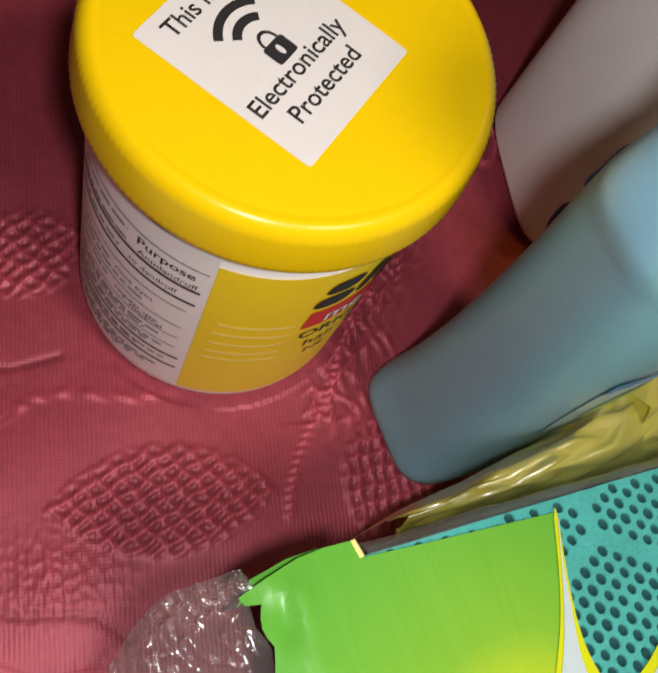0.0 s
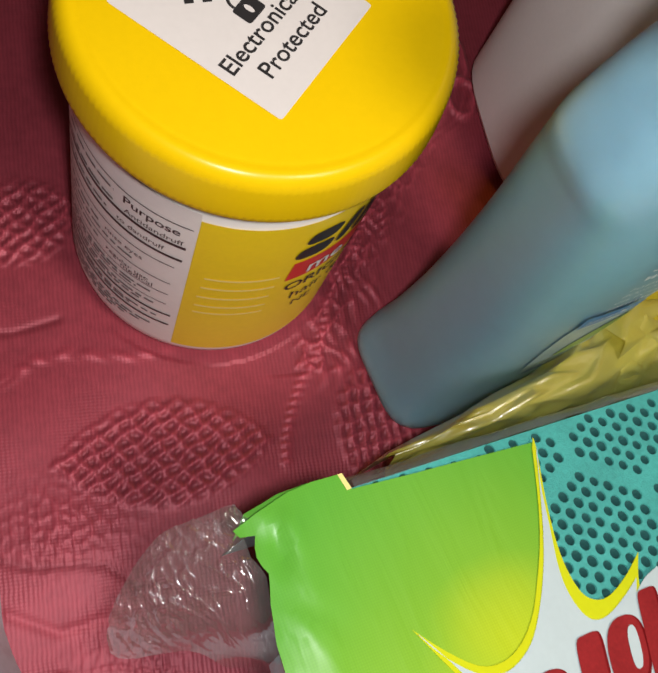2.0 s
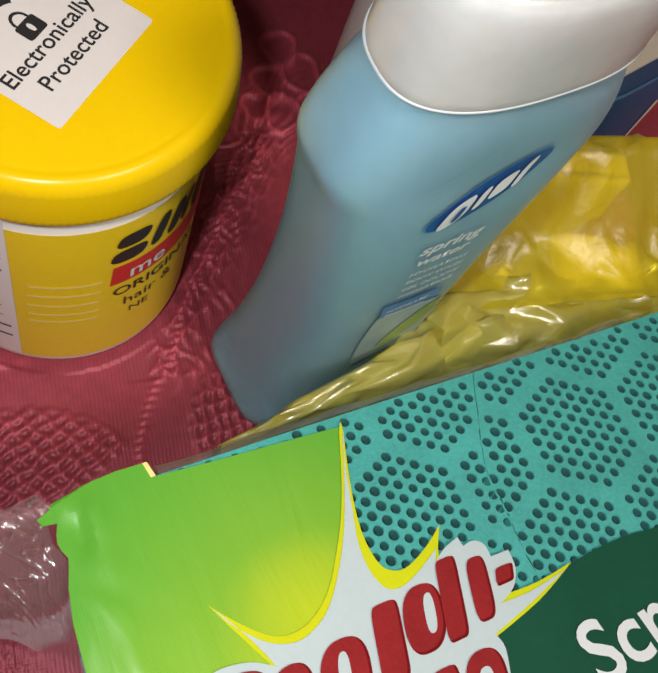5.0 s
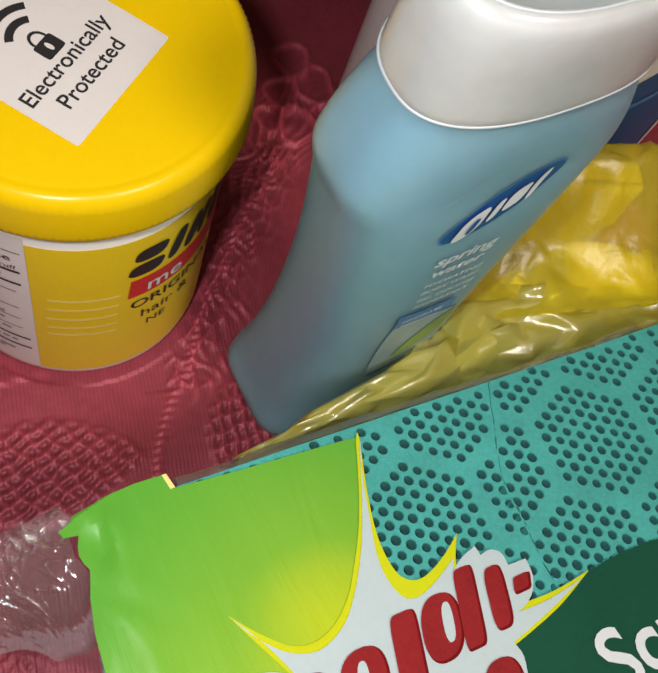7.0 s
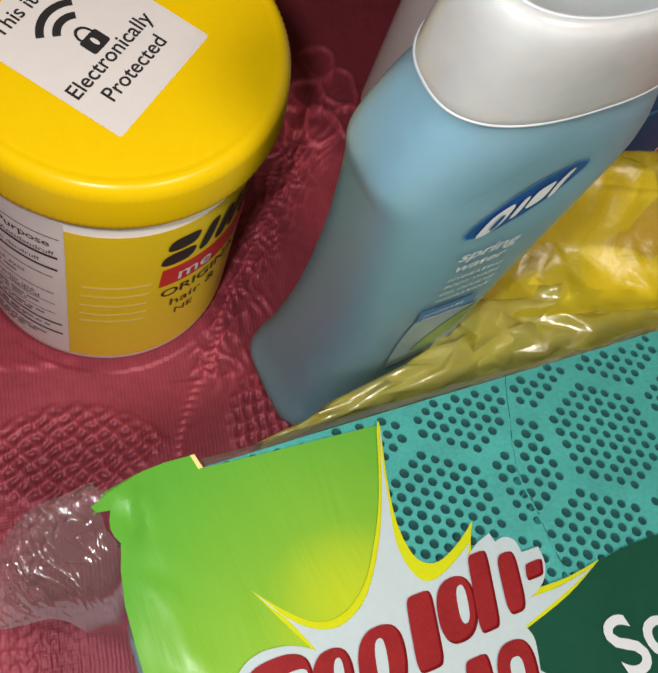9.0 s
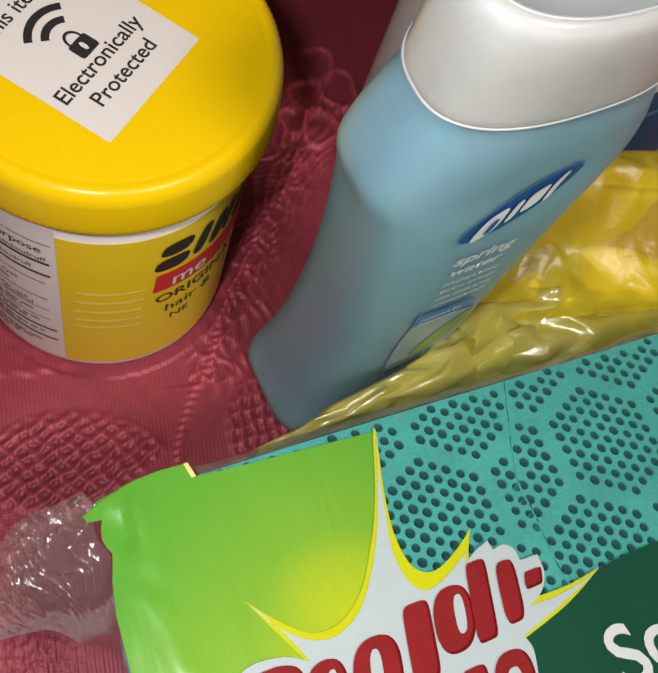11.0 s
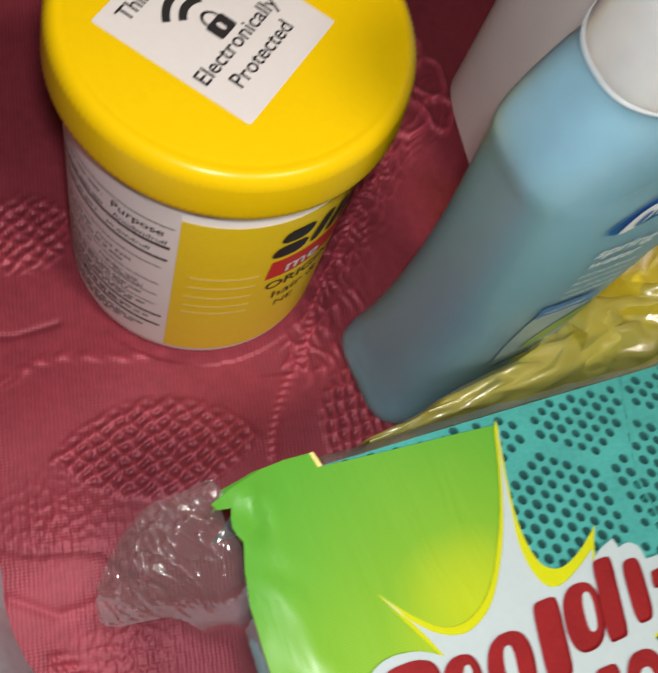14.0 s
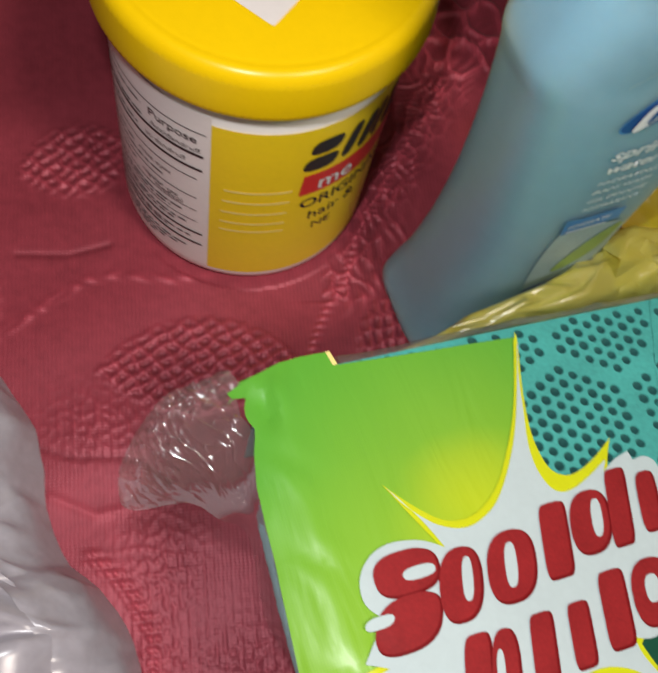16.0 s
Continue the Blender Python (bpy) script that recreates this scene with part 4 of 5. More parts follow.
def sponge(name, u0, u1, v0, v1, centre, turn, p, seed, joint=0):
    """One scouring sponge: pitted teal face on a foam block that stands on the cloth; joint -1 or 1 ends it at the seam."""
    s = thing(name, "teal pitted scouring sponge on pale blue foam inside the pack", "sponge", group="sponges in the pack")
    rh = 0.355 * p
    rnd = random.Random(seed)
    verts, faces, pits, cache = [], [], [], {}

    def vid(u, v, d):
        k = (round(u, 2), round(v, 2), d)
        if k not in cache:
            cache[k] = len(verts)
            verts.append(top(u, v, -0.0003 - d * MM))
        return cache[k]
    R = p / math.sqrt(3)
    col = 1.5 * R
    ca, sa = math.cos(math.radians(turn)), math.sin(math.radians(turn))

    def placed(x, y):
        return centre[0] + ca * x - sa * y, centre[1] + sa * x + ca * y

    def inside(q):
        v = min(v1, max(v0, q[1]))
        a = seam_u(v) + 0.16 if joint > 0 else u0
        b = seam_u(v) - 0.16 if joint < 0 else u1
        return min(b, max(a, q[0])), v
    for j in range(math.floor((u0 - centre[0]) / col) - 3, math.ceil((u1 - centre[0]) / col) + 4):
        x = j * col
        shift = 0.5 * p if j % 2 else 0.0
        for i in range(math.floor((v0 - centre[1]) / p) - 5, math.ceil((v1 - centre[1]) / p) + 6):
            y = shift + i * p
            u, v = placed(x, y)
            if not (u0 - R < u < u1 + R and v0 - R < v < v1 + R):
                continue
            hexa = [inside(placed(x + R * math.cos(math.radians(60 * k)), y - R * math.sin(math.radians(60 * k)))) for k in range(6)]
            if hole_here(x, y, p) and v0 + 1.5 < v < v1 - 0.9 and u0 + 1.5 < u < u1 - 1.5 and (not joint or (u - seam_u(v)) * joint > 0.7):
                jr = rh * rnd.uniform(0.92, 1.08)
                cu, cv = u + rnd.uniform(-0.12, 0.12), v + rnd.uniform(-0.12, 0.12)
                ring = [(cu + jr * math.cos(math.radians(30 * k)), cv - jr * math.sin(math.radians(30 * k))) for k in range(12)]
                t = [vid(*q, 0.0) for q in ring]
                lip = [vid(cu + (a - cu) * 0.9, cv + (c - cv) * 0.9, 0.35) for a, c in ring]
                low = [vid(cu + (a - cu) * 0.8, cv + (c - cv) * 0.8, 4.5) for a, c in ring]
                h = [vid(*q, 0.0) for q in hexa]
                for k in range(6):
                    faces.append((h[k], h[(k + 1) % 6], t[(2 * k + 2) % 12], t[2 * k + 1], t[2 * k]))
                for k in range(12):
                    faces.append((t[k], t[(k + 1) % 12], lip[(k + 1) % 12], lip[k]))
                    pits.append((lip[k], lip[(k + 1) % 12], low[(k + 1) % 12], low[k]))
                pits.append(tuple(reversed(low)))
            else:
                ids = list(dict.fromkeys(vid(*q, 0.0) for q in hexa))
                if len(ids) > 2:
                    faces.append(tuple(ids))
    part_data("scrub_face", [tuple(v) for v in verts], [tuple(reversed(f)) for f in faces], M_TEAL, s, "teal scrubbing face with rows of pits", smooth=False)
    # pit walls and floors get the darker teal that stands for their shade
    used = sorted({i for f in pits for i in f})
    slot = {i: k for k, i in enumerate(used)}
    tagged(part_data("pit_shaded_wall", [tuple(verts[i]) for i in used], [tuple(slot[i] for i in reversed(f)) for f in pits], M_PIT_SHADE, s, "pits sunk into the scrubber, their shade painted in dark teal", smooth=False), kind="stuff")
    n = 40
    outline = [inside(q) for q in [(u0 + (u1 - u0) * k / n, v1) for k in range(n)] + [(u1, v1 + (v0 - v1) * k / n) for k in range(n)] + [(u1 + (u0 - u1) * k / n, v0) for k in range(n)] + [(u0, v0 + (v1 - v0) * k / n) for k in range(n)]]
    vv, ff = [], []
    for u, v in outline:
        a = top(u, v, -0.0008)
        b = a - PN * 0.002
        c = Vector((a.x + 0.0006 * math.sin(u + v), a.y + 0.0006 * math.cos(u - v), a.z * 0.55))
        d = Vector((a.x, a.y, 0.0015))
        if joint < 0 and u < u0 + 0.5:
            c, d = c + PU * 0.007, d + PU * 0.016
        vv += [a, b, c, d]
    m = len(outline)
    for k in range(m):
        q = (k + 1) % m
        for r in (1, 2):
            ff.append((4 * k + r, 4 * k + r + 1, 4 * q + r + 1, 4 * q + r))
    ff.append(tuple(4 * k + 3 for k in range(m)))
    part_data("foam", vv, ff, M_FOAM, s, "pale blue foam block", smooth=False)
    part_data("scrub_edge", [x for u, v in outline for x in (top(u, v, -0.0004), top(u, v, -0.0008) - PN * 0.002)], [(2 * k, 2 * k + 1, 2 * ((k + 1) % m) + 1, 2 * ((k + 1) % m)) for k in range(m)], M_TEAL, s, smooth=False)


def hole_here(x, y, p):
    """Pits lie in six-sided patches, five to a side, with one row left plain between patches."""
    best, step = 99.0, 5 * math.sqrt(3) * p
    for i in range(-7, 6):
        for j in range(-5, 5):
            a, b = abs(x - (i + (0.5 if j % 2 else 0.0)) * step), abs(y - j * step * math.sqrt(3) / 2)
            best = min(best, max(a, 0.5 * a + 0.866 * b))
    return best < 4.4 * p * math.sqrt(3) / 2


sponge("sponge", -19.4, 84.6, -112.0, 0.3, (50.8, -26.8), -3.7, 3.53, 3, -1)
sponge("sponge", 70.0, 178.0, -112.0, 0.3, (102.9, -22.8), -3.6, 3.64, 4, 1)

pack = thing("sponge_pack", "printed film pack of sponges, green panel and star emblem", "sponge pack")
pack.matrix_basis = pack_local()
INV = pack_local().inverted()
LAYER = 0.00016


def printed(name, pts, layer, material, parent=None, label="", smooth_pts=0):
    """A printed field of the wrapper, outlined in millimetres."""
    if smooth_pts:
        pts = curve_pts(pts, smooth_pts)
    bm = poly([tuple(p) for p in pts], 1.7 if name == "green_panel" else 4.0)
    bend(bm, lambda u, v: INV @ top(u, v, 0.0003 + layer * LAYER))
    return part(name, bm, material, parent or pack, label)


def word_on_pack(text, u, v, size, layer, material, slope, parent, bold=0.02):
    bm = word(text, height=size, bold=bold)
    cut(bm, 4.0)
    c, s = math.cos(slope), math.sin(slope)
    bend(bm, lambda x, y: INV @ top(u + c * x - s * y, v + s * x + c * y, 0.0003 + layer * LAYER))
    return part("wording", bm, material, parent)


ear = [(-15.0, 2.5), (-18.2, 1.6), (-21.4, 0.7), (-24.3, -0.1), (-23.6, -1.9), (-20.9, -2.6), (-21.8, -4.8), (-22.2, -6.8), (-21.9, -8.6), (-21.2, -10.4)]
green = printed("green_panel", [(-0.6, 3.6), (-0.2, 0.0), (15, -1.0), (30, -1.8), (44.7, -2.6), (40.2, -13), (36.4, -23), (34, -34), (26, -60), (20, -112), (-25.5, -112)] + [(-27.0, -62), (-25.9, -48), (-25.2, -39), (-24.9, -31), (-24.3, -23), (-23.0, -16), (-21.8, -12.5)] + list(reversed(ear)) + [(-12, 3.2), (-6.8, 3.8)], 0, M_GREEN, label="green printed film running into yellow")
printed("back_fold", [(-24.0, -1.0), (-20.5, 3.0), (-13, 4.6), (-6, 5.0), (-6, 3.4), (-12, 3.0), (-19, 1.5)], -24, M_GREEN, green, "turned-down green back fold")
printed("yellow_edge", [(-0.9, 3.6), (-0.3, -0.1), (0.8, 0.0), (0.1, 3.6)], 1, M_LINE_Y, green)
dark = printed("dark_green_panel", [(53.9, -57.6), (66, -54.5), (78.9, -51.2), (85.8, -50.4), (92, -50.2), (98.9, -50.5), (110.4, -52.3), (130, -55), (155, -60), (178, -66), (178, -112), (20, -112), (26, -90), (34, -72)], 1, M_DKGREEN, label="dark green printed field")


def runs(*parts):
    """One outline from smooth runs that meet in sharp tips."""
    out = []
    for p in parts:
        out += curve_pts(p, 4, False)
    return out


star_edge = printed("star_border", runs([(44.9, -1.5), (44.3, -4.2), (40.4, -14.9), (38.0, -23.3), (37.2, -29.5), (37.9, -34.9), (40.3, -37.3), (43.8, -37.5), (49.4, -35.3), (55.3, -31.8)], [(55.3, -31.8), (52.4, -36.0), (51.0, -39.0)], [(51.0, -39.0), (58, -45), (61.5, -51.2)], [(61.5, -51.2), (70, -51.6), (80.5, -50.7)], [(80.5, -50.7), (68, -55.2), (53.2, -58.4)], [(53.2, -58.4), (50, -63), (45, -70), (39.8, -74.6)], [(39.8, -74.6), (41.0, -80.0), (44.0, -84.6)], [(44.0, -84.6), (30, -82), (10, -74), (-5, -69.0)], [(-5, -69.0), (-14, -68.8), (-25.8, -69.4)], [(-25.8, -69.4), (-18.5, -64.9), (-12, -63.5)], [(-12, -63.5), (-2, -56), (2, -50), (7.2, -44.6)], [(7.2, -44.6), (4.0, -37.8), (0.3, -29.4)], [(0.3, -29.4), (5.0, -35.4), (10.0, -40.0), (15.0, -41.0), (20.0, -39.4), (25.2, -35.4), (30.2, -28.9), (34.5, -22.3), (38.8, -14.0), (44.4, -1.5)]), 2, M_LIME, label="yellow edge of the star emblem")
star = printed("star", runs([(44.5, -4.0), (40.9, -11.6), (37.8, -21.1), (35.4, -29.1), (35.0, -34.8), (36.2, -39.2), (38.4, -40.9), (41.7, -40.7), (46.5, -38.9), (51.5, -36.4)], [(51.5, -36.4), (49.8, -39.0)], [(49.8, -39.0), (53.5, -37.0), (57.6, -35.9)], [(57.6, -35.9), (57.8, -38.2)], [(57.8, -38.2), (60.6, -37.9), (62.6, -39.6), (62.6, -42.6)], [(62.6, -42.6), (67.3, -42.8)], [(67.3, -42.8), (66.6, -47.0), (63.6, -50.6), (59.0, -52.5)], [(59.0, -52.5), (67.2, -52.8), (77.6, -51.7)], [(77.6, -51.7), (66.0, -54.9), (54.4, -57.6)], [(54.4, -57.6), (54.9, -61.0), (52.6, -67.0)], [(52.6, -67.0), (54.2, -69.2), (53.6, -71.6), (50.8, -72.4)], [(50.8, -72.4), (46.0, -73.6), (42.1, -74.2), (38.9, -73.0)], [(38.9, -73.0), (39.0, -77.0), (41.5, -83.8)], [(41.5, -83.8), (38.7, -81.6), (34.3, -78.4), (29.9, -76.9), (25.7, -77.2), (21.8, -79.7), (18.7, -83.6), (17.0, -90.0)], [(17.0, -90.0), (4, -88), (-1.0, -80.0)], [(-1.0, -80.0), (-0.5, -74.5), (-3.6, -72.6), (-5.0, -68.2)], [(-5.0, -68.2), (-15.0, -67.8), (-24.4, -68.6)], [(-24.4, -68.6), (-16.4, -65.8), (-11.0, -64.6)], [(-11.0, -64.6), (-15.2, -62.6)], [(-15.2, -62.6), (-12.0, -59.0), (-10.2, -57.4)], [(-10.2, -57.4), (-7.4, -59.2), (-4.8, -58.8), (-5.4, -57.2), (-8.4, -55.8), (-10.9, -53.2), (-11.6, -50.5), (-10.6, -46.6), (-7.4, -43.3), (-3.1, -41.9), (1.4, -42.3), (4.8, -43.4), (8.2, -45.6)], [(8.2, -45.6), (6.1, -40.1), (4.0, -35.8), (0.9, -30.4)], [(0.9, -30.4), (2.7, -34.0), (5.2, -37.5), (8.7, -40.9), (12.9, -42.7), (16.9, -42.5), (22.1, -40.0), (26.8, -35.3), (31.9, -28.3), (36.2, -20.7), (41.1, -10.6), (44.2, -4.0)]), 3, M_STAR, label="pale star emblem on the wrapper")


def slot(u, v, w, h, slant=0.30, power=3.0, gap=None):
    """One plain red shape of the emblem with its darker lower edge and, where it has one, a pale gap."""
    printed("brand_shadow", rounded(u + 0.35, v - 0.35, w, h, slant, power, 40), 4, M_LOGO_D, star)
    mark = printed("brand_shape", rounded(u, v, w - 0.5, h - 0.5, slant, power, 40), 5, M_LOGO, star, "deep red emblem shape")
    if gap:
        printed("brand_gap", rounded(u + gap[0], v + gap[1], gap[2], gap[3], slant, 2.6, 24), 6, M_STAR, mark)


for args in ((-1.6, -48.2, 14.0, 9.0, 0.1, 2.6, (2.6, -0.8, 7.0, 2.6)), (-4.6, -57.6, 14.0, 10.4, 0.45, 2.6, (-5.4, 1.4, 6.0, 2.4)), (8.3, -53.3, 9.6, 14.4, 0.32, 2.5, (1.8, 0.4, 2.4, 8.6)), (20.2, -52.6, 11.4, 14.4, 0.32, 2.5, (0.0, 0.0, 2.8, 9.0)),
             (32.0, -50.0, 6.6, 15.6, 0.30, 6), (41.2, -48.4, 9.8, 13.4, 0.32, 2.5, (1.9, 0.2, 2.6, 8.0)), (49.0, -47.0, 5.2, 16.6, 0.34, 7), (56.2, -47.6, 5.0, 13.2, 0.32, 4), (63.0, -47.0, 4.6, 3.6, 0.5, 6),
             (4.6, -71.8, 6.0, 17.6, 0.34, 5), (10.4, -71.8, 6.2, 16.4, 0.34, 2.6, (-1.0, 0.0, 1.8, 9.0)), (19.6, -69.8, 5.4, 14.0, 0.32, 6), (28.4, -69.2, 5.0, 12.6, 0.30, 6), (37.8, -66.6, 6.2, 15.4, 0.30, 6), (47.2, -65.6, 9.8, 13.6, 0.30, 2.5, (0.3, 0.4, 3.4, 5.6)), (52.0, -70.6, 1.7, 1.7, 0.0, 2)):
    slot(*args)
printed("lower_green_field", [(-25.6, -70.0), (-14, -69.4), (-5.4, -69.2), (-4.0, -73.2), (-1.4, -75.0), (-2.0, -112), (-26.5, -112)], 1, M_GREEN_LOW, green, "deeper green printed field")
word_on_pack("Scru", 71.8, -76.5, 13.0, 3, M_WHITE, math.radians(4.5), dark, 0.016)
printed("yellow_field", curve_pts([(16.6, -92), (18.4, -83.6), (21.6, -79.4), (25.6, -76.8), (30.0, -76.5), (34.4, -78.0), (38.8, -81.3), (42.0, -84.0)], 4, False) + [(60, -86), (60, -112), (16, -112)], 4, M_LIME, label="yellow printed field")
printed("green_slip", curve_pts([(21.8, -82.7), (26.6, -80.4), (31.8, -80.0), (36.2, -81.7), (39.2, -83.3)], 4, False), 5, M_DKGREEN)


def sheet(rows, cols, fn):
    verts = [fn(i / (rows - 1), j / (cols - 1)) for i in range(rows) for j in range(cols)]
    faces = [(i * cols + j, i * cols + j + 1, (i + 1) * cols + j + 1, (i + 1) * cols + j) for i in range(rows - 1) for j in range(cols - 1)]
    return verts, faces


def folds(p, scale, seed=0.0):
    """Flat facets that meet in sharp folds, about 0 to 1: distance to the nearest of scattered cell points."""
    d = noise.voronoi(Vector(p) * scale + Vector((seed, 2 * seed, 0)))[0]
    return min(1.0, d[1] - d[0])


def crease(p, scale, seed=0.0):
    """Sharp folded relief, from ridged noise, about -0.5 to 0.5."""
    a = 1 - abs(noise.noise(Vector(p) * scale + Vector((seed, seed * 2, 0)))) * 2
    b = 1 - abs(noise.noise(Vector(p) * scale * 2.3 + Vector((7 + seed, 1, 3)))) * 2
    return 0.6 * a + 0.3 * b - 0.5


def facets(rows, cols, fn, size, seed):
    """Crumpled film: a jittered net of flat facets over a form, with long folds and small crumples."""
    rnd = random.Random(seed)

    def at(i, j):
        s = min(1.0, max(0.0, (i + (rnd.uniform(-0.36, 0.36) if 0 < i < rows - 1 else 0)) / (rows - 1)))
        t = min(1.0, max(0.0, (j + (rnd.uniform(-0.36, 0.36) if 0 < j < cols - 1 else 0)) / (cols - 1)))
        p = fn(s, t)
        edge = 0.35 if i in (0, rows - 1) else 1.0
        return p + Vector((rnd.uniform(-0.4, 0.4), rnd.uniform(-0.6, 0.6), rnd.gauss(0, 0.75))) * size * edge
    verts = [at(i, j) for i in range(rows) for j in range(cols)]
    faces = []
    for i in range(rows - 1):
        for j in range(cols - 1):
            a, b, c, d = i * cols + j, i * cols + j + 1, (i + 1) * cols + j + 1, (i + 1) * cols + j
            faces += [(a, b, c), (a, c, d)] if rnd.random() < 0.5 else [(a, b, d), (b, c, d)]
    return verts, faces


def crumple(name, rows, cols, fn, size, seed, material, parent, label="", ease=0.28):
    """A part of crumpled film; its folds are slightly rounded."""
    verts, faces = facets(rows, cols, fn, size, seed)
    bm = bmesh.new()
    vs = [bm.verts.new(v) for v in verts]
    for f in faces:
        bm.faces.new([vs[k] for k in f])
    bmesh.ops.subdivide_edges(bm, edges=bm.edges[:], cuts=2, use_grid_fill=True)
    if ease:
        bmesh.ops.smooth_vert(bm, verts=bm.verts[:], factor=ease, use_axis_x=True, use_axis_y=True, use_axis_z=True)
    return part(name, bm, material, parent, label, smooth=ease > 0)


def streaks(p, scale, seed=0.0):
    """Thin sharp creases on otherwise smooth film."""
    a = noise.noise(Vector(p) * scale + Vector((seed, 3 * seed, 0)))
    b = noise.noise(Vector(p) * scale * 1.7 + Vector((seed + 9, seed, 5)))
    return max(0.0, 1 - abs(a) / 0.09) + 0.7 * max(0.0, 1 - abs(b) / 0.10)


TAIL_IN = [(-20.5, 1.0), (-22.5, -0.6), (-22.6, -3.2), (-22.8, -6.0), (-21.8, -8.6), (-21.4, -10.6), (-22.2, -14.0), (-23.6, -21.0), (-24.4, -31.0), (-25.2, -42.0), (-26.4, -60.0)]
TAIL_OUT = [(-0.013, -0.09, 0.0735), (-0.0205, -0.0915, 0.07), (-0.028, -0.094, 0.066), (-0.035, -0.102, 0.061), (-0.0382, -0.1092, 0.0555), (-0.0358, -0.1146, 0.051), (-0.023, -0.1153, 0.058), (-0.0161, -0.1193, 0.057), (-0.0096, -0.1225, 0.05), (-0.0058, -0.1405, 0.035), (0.0015, -0.1506, 0.025)]


def tail(s, t):
    """The clear film end that stands off the pack and runs on down its side: s outwards, t from the top corner down."""
    q = t * (len(TAIL_IN) - 1)
    i = min(len(TAIL_IN) - 2, int(q))
    f = q - i
    a = top(*[x + (y - x) * f for x, y in zip(TAIL_IN[i], TAIL_IN[i + 1])], -0.0010)
    o = [Vector(TAIL_OUT[max(0, min(len(TAIL_OUT) - 1, k))]) for k in (i - 1, i, i + 1, i + 2)]
    b = 0.5 * (2 * o[1] + (o[2] - o[0]) * f + (2 * o[0] - 5 * o[1] + 4 * o[2] - o[3]) * f * f + (3 * o[1] - o[0] - 3 * o[2] + o[3]) * f ** 3)
    p = a.lerp(b, s)
    w = math.sin(math.pi * s)
    p += Vector((0.0, 0.0, 0.0035)) * w * math.exp(-((t - 0.40) / 0.25) ** 2) + Vector((0.002, 0.001, -0.004)) * w * max(0.0, t - 0.6)
    loose = min(1.0, 4 * s) * math.exp(-max(0.0, t - 0.42) * 9)
    along_fold = Vector((p.x * 0.7 - p.y * 0.7, (p.x * 0.7 + p.y * 0.7) * 2.6, p.z))
    k = crease(p, 45.0) * 0.0011 + (0.4 - folds(along_fold, 62.0, 2.0)) * 0.0020 + streaks(along_fold, 95.0, 1.0) * 0.0011 + streaks(Vector((p.x * 1.6 + p.y, p.y * 0.5 - p.x * 0.3, p.z)), 150.0, 8.0) * 0.0012 * math.exp(-((s - 0.72) / 0.2) ** 2)
    k += (0.4 - folds(p, 150.0, 6.0)) * 0.0007 * math.exp(-((s - 0.68) / 0.28) ** 2)
    return INV @ (p + Vector((0.25, 0.15, 1.0)) * k * loose + Vector((-1, 0.2, 0.1)) * crease(p, 32.0, 3.0) * 0.0010 * s * max(0.0, t - 0.5))


def foam_end(s, t):
    """The rounded foam that shows under the edge of the print."""
    v = -24.0 - 72.0 * t
    edge = -24.1 - 1.9 * min(1.0, t * 1.3)
    bulge = math.sin(math.pi * min(1.0, t * 1.6)) ** 0.5
    return INV @ (top(edge + 0.9 - 1.0 * bulge * math.sin(math.pi * (0.15 + 0.7 * s)), v, -0.0006 - 0.013 * s) + PU * 0.0002 * noise.noise(Vector((s * 5, t * 40, 2))))


part_data("foam_end", *sheet(12, 70, foam_end), M_FOAM, pack, "pale blue foam end of a sponge")
part_data("clear_tail", *sheet(110, 190, tail), M_CLEAR, pack, "crinkled clear film end")


def back_fold(s, t):
    u = 1.5 + 140.0 * t
    a = top(u, 0.2, 0.0006)
    p = a + PV * (0.0035 * math.sin(s * 1.9)) - PN * (0.012 * s * s)
    return INV @ (p + Vector((0, 0.6, 1)) * crease(p, 60.0, 9.0) * 0.0012)


part_data("clear_back_fold", *sheet(10, 120, back_fold), M_CLEAR, pack, "clear film edge over the sponges")

# ---------------------------------------------------------------- yellow bag and what is in it
BAG_PATH = [(0.030, -0.0800, 0.0020, 0.044), (0.050, -0.0745, 0.0040, 0.058), (0.075, -0.0680, 0.0065, 0.055), (0.100, -0.0560, 0.0130, 0.050), (0.125, -0.0525, 0.0150, 0.043), (0.150, -0.0515, 0.0150, 0.037), (0.175, -0.0475, 0.0160, 0.035), (0.200, -0.0420, 0.0170, 0.034), (0.215, -0.0400, 0.0100, 0.025)]


def along(path, t):
    q = t * (len(path) - 1)
    i = min(len(path) - 2, int(q))
    f = q - i
    return [a + (b - a) * f for a, b in zip(path[i], path[i + 1])]


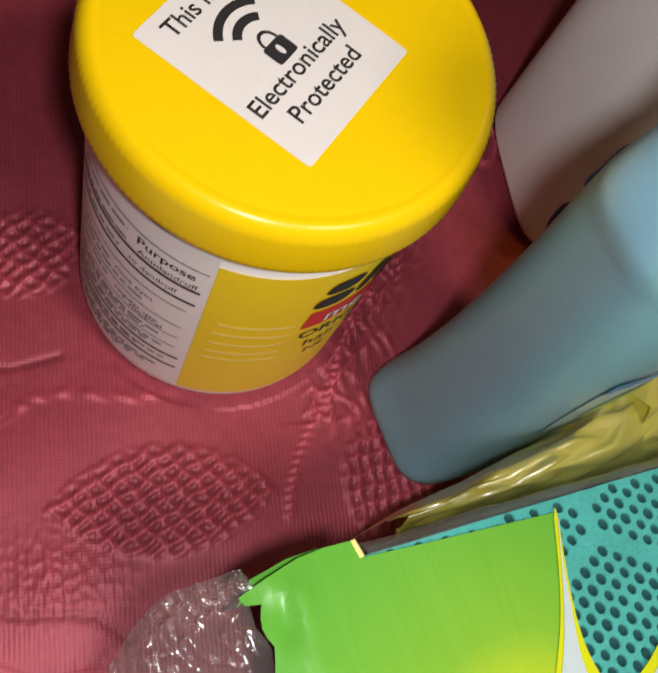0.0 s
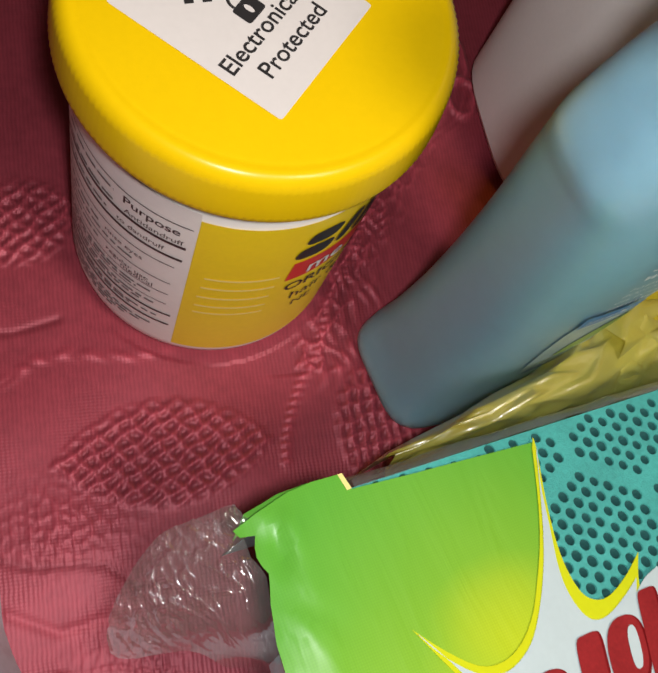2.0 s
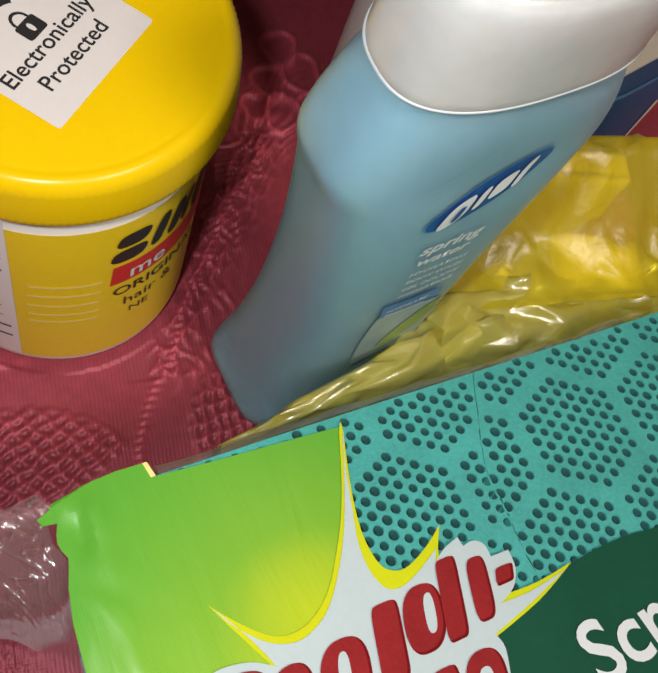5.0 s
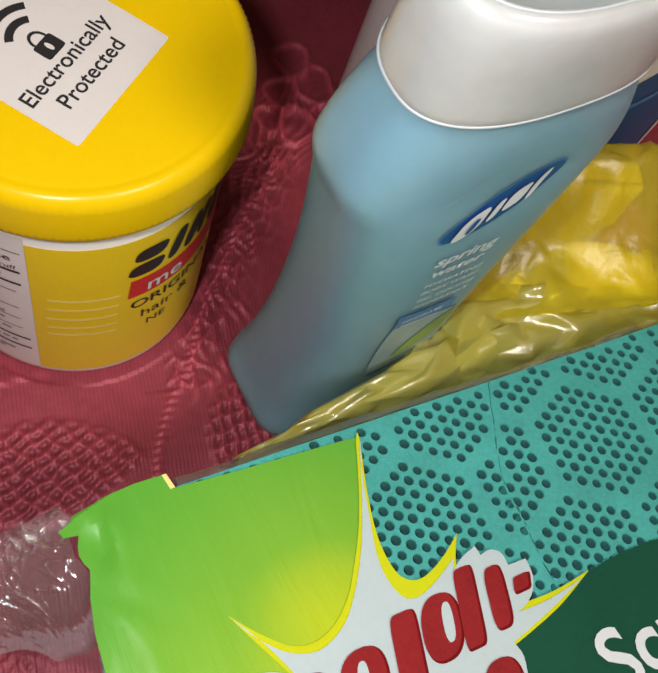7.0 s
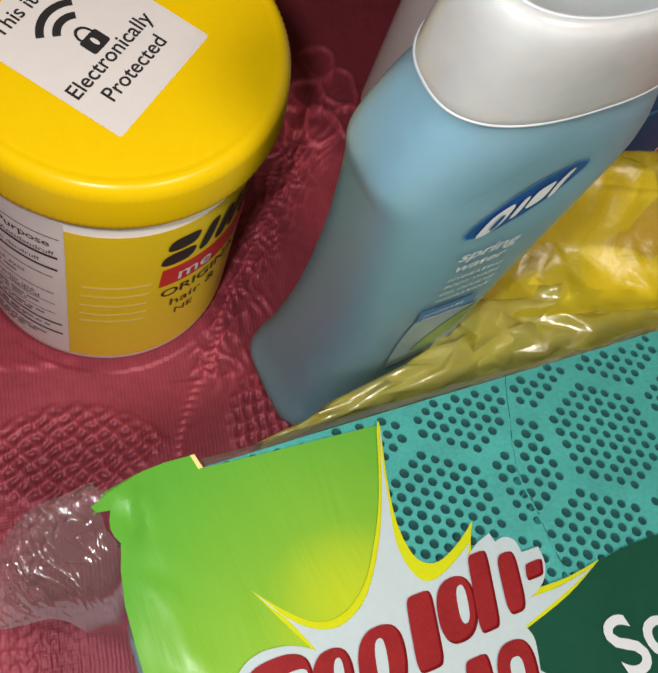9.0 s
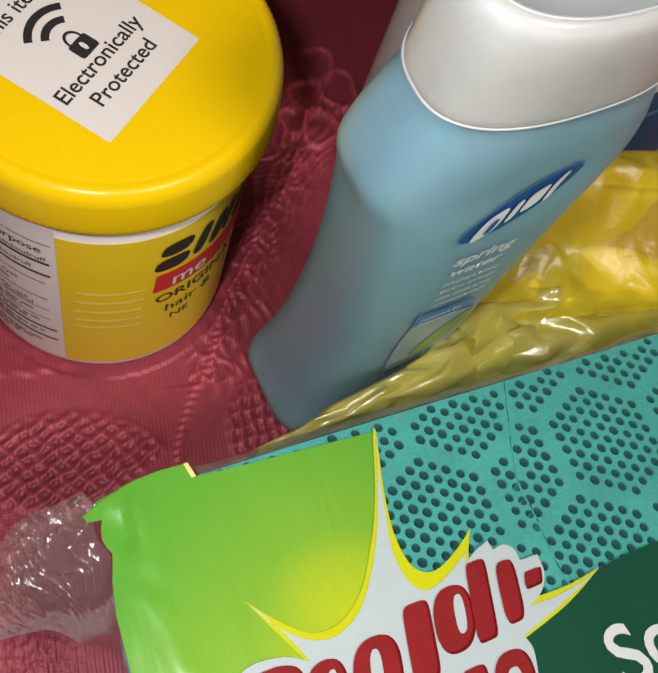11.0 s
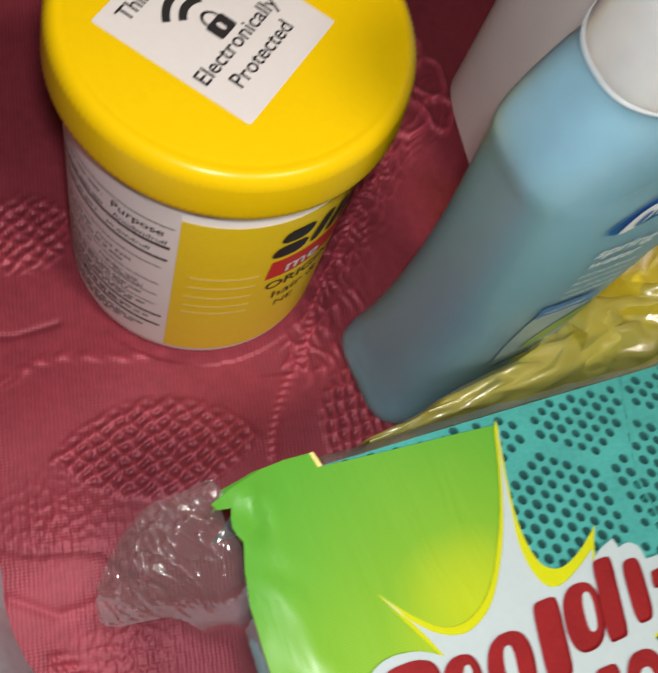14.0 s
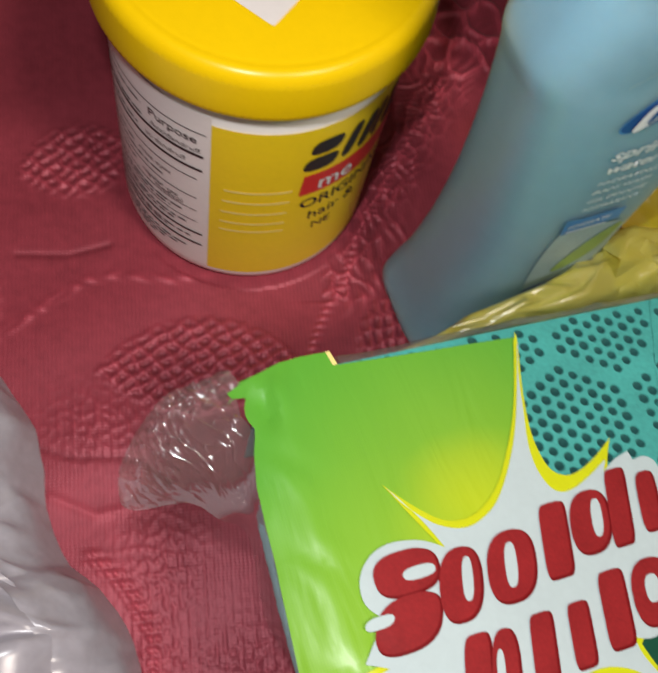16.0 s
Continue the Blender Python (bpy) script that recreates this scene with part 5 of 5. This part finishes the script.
def bag(s, t):
    x, y, w, h = along(BAG_PATH, t)
    a = math.pi * (1.0 - s)
    c, e = math.cos(a), math.sin(a)
    dip = 1.0 - 0.06 * math.exp(-((c - 0.05) / 0.32) ** 2) * min(1.0, w / 0.025)
    z = 0.003 + (h - 0.003) * abs(e) ** 0.5 * (1.0 + 0.20 * c * min(1.0, w / 0.02)) * dip
    p = Vector((x - 0.35 * w * c, y + w * c, z))
    k = (crease(p, 14.0, 2.0) * 0.005 + (0.35 - folds(Vector((p.x * 0.5, p.y * 1.2, p.z * 0.6)), 34.0, 1.0)) * 0.007) * min(1.0, w / 0.02 + 0.25) * e
    return p + Vector((0.2 * c, c, e)).normalized() * k


ybag = thing("yellow_bag", "crumpled translucent yellow plastic bag behind the pack", "bag")
crumple("bag_film", 15, 19, lambda s, t: bag(s, 0.33 + 0.67 * t), 0.0022, 3, M_YFILM, ybag, "", 0.14)
crumple("gathered_end", 13, 10, lambda s, t: bag(s, 0.40 * t), 0.0019, 11, M_YFILM, ybag, "flattened end of the bag beside the bottle", 0.14)


BACK = [(-0.0510, 0.0470), (-0.0450, 0.0425), (-0.0350, 0.0420), (-0.0260, 0.0470), (-0.0165, 0.0575), (-0.0090, 0.0640), (-0.0030, 0.0590), (0.0000, 0.0400), (0.0010, 0.0080)]


def back_film(s, t):
    """The film over the packets: it dips behind the front ridge and stands up against the rinse bottle."""
    y, z = along(BACK, s)
    fall = max(0.0, (t - 0.80) / 0.20)
    p = Vector((0.094 + 0.100 * t - 0.010 * fall, y - 0.002 * t, z * (1 - 0.05 * t) * (1 - 0.62 * fall * fall)))
    upright = Vector((p.x * 1.25, p.y * 0.35, p.z * 0.35))
    k = (0.4 - folds(upright, 58.0, 4.0)) * 0.0060 + crease(p, 24.0, 6.0) * 0.0030 + streaks(Vector((p.x, p.y * 0.4, p.z * 0.4)), 75.0, 3.0) * 0.0011
    return p + Vector((0.1, -0.65, 0.75)) * k * min(1.0, 5 * s + 0.2)


crumple("back_film", 13, 20, back_film, 0.0009, 31, M_YSLACK, ybag, "film over the packets and up the rinse bottle", 0.12)


def lump(name, loc, size, rot, label):
    ob = thing(name, label, "packet", group="packets in the bag")
    ob.matrix_basis = pose(*loc, *rot)
    bm = bmesh.new()
    bmesh.ops.create_cube(bm, size=1, matrix=Matrix.Diagonal((*size, 1)))
    bmesh.ops.subdivide_edges(bm, edges=bm.edges[:], cuts=5, use_grid_fill=True)
    for v in bm.verts:
        v.co += Vector((1, 1, 1)) * 0.0016 * noise.noise(v.co * 70 + Vector(loc) * 50)
    bmesh.ops.bevel(bm, geom=[e for e in bm.edges if e.calc_face_angle(0) > 1.0], offset=0.003, segments=2, affect="EDGES", profile=0.6)
    part("wrapper", bm, M_YELLOW, ob)
    return ob


lump("yellow_packet", (0.1545, -0.0370, 0.0195), (0.031, 0.019, 0.039), (3, 2, -9), "bright yellow packet inside the translucent bag")
lump("yellow_packet", (0.165, -0.0520, 0.0130), (0.050, 0.010, 0.020), (0, 2, 8), "long bright yellow packet inside the bag")
lump("yellow_packet", (0.1205, -0.0400, 0.0198), (0.0150, 0.0125, 0.0388), (4, -3, 30), "small bright yellow packet inside the bag")
lump("yellow_packet", (0.146, -0.0085, 0.0255), (0.044, 0.013, 0.049), (0, 2, -6), "bright yellow packet against the rinse bottle side")
lump("yellow_packet", (0.188, -0.036, 0.0130), (0.024, 0.020, 0.024), (0, 2, 20), "bright yellow packet at the end of the bag")

# ---------------------------------------------------------------- grey bag
G_EDGE = [(-0.0860, -0.0500), (-0.0735, -0.0650), (-0.0640, -0.0800), (-0.0612, -0.0930), (-0.0605, -0.1060), (-0.0555, -0.1185), (-0.0465, -0.1262), (-0.0390, -0.1375), (-0.0365, -0.1480), (-0.0370, -0.1700), (-0.045, -0.200)]


def grey(s, t):
    x, y = along(G_EDGE, t)
    x1, y1 = along(G_EDGE, min(1, t + 0.02))
    d = 0.095 * s
    h = 0.030 * (1 - (1 - min(1.0, s / 0.45)) ** 2) ** 0.5 if s else 0.0
    p = Vector((x - d * 0.96, y - d * 0.10 + 0.1 * d * t, 0.0008 + h))
    k = crease(p, 18.0, 5.0) * 0.006 * min(1, s * 5) + (0.4 - folds(p, 26.0, 8.0)) * 0.007 * min(1, s * 8)
    q = p + Vector((0.4, 0.1, 1)) * k
    q.z = max(0.0006, q.z)
    return q


gbag = thing("grey_bag", "crumpled silver-grey plastic bag lying on the cloth", "bag")
crumple("bag_film", 9, 20, lambda s, t: grey(0.2 + 0.8 * s, t), 0.0046, 21, M_GREY_BAG, gbag)
crumple("edge_fold", 5, 30, lambda s, t: grey(0.24 * s, t), 0.0012, 22, M_GREY_BAG, gbag, "rounded edge fold of the film")
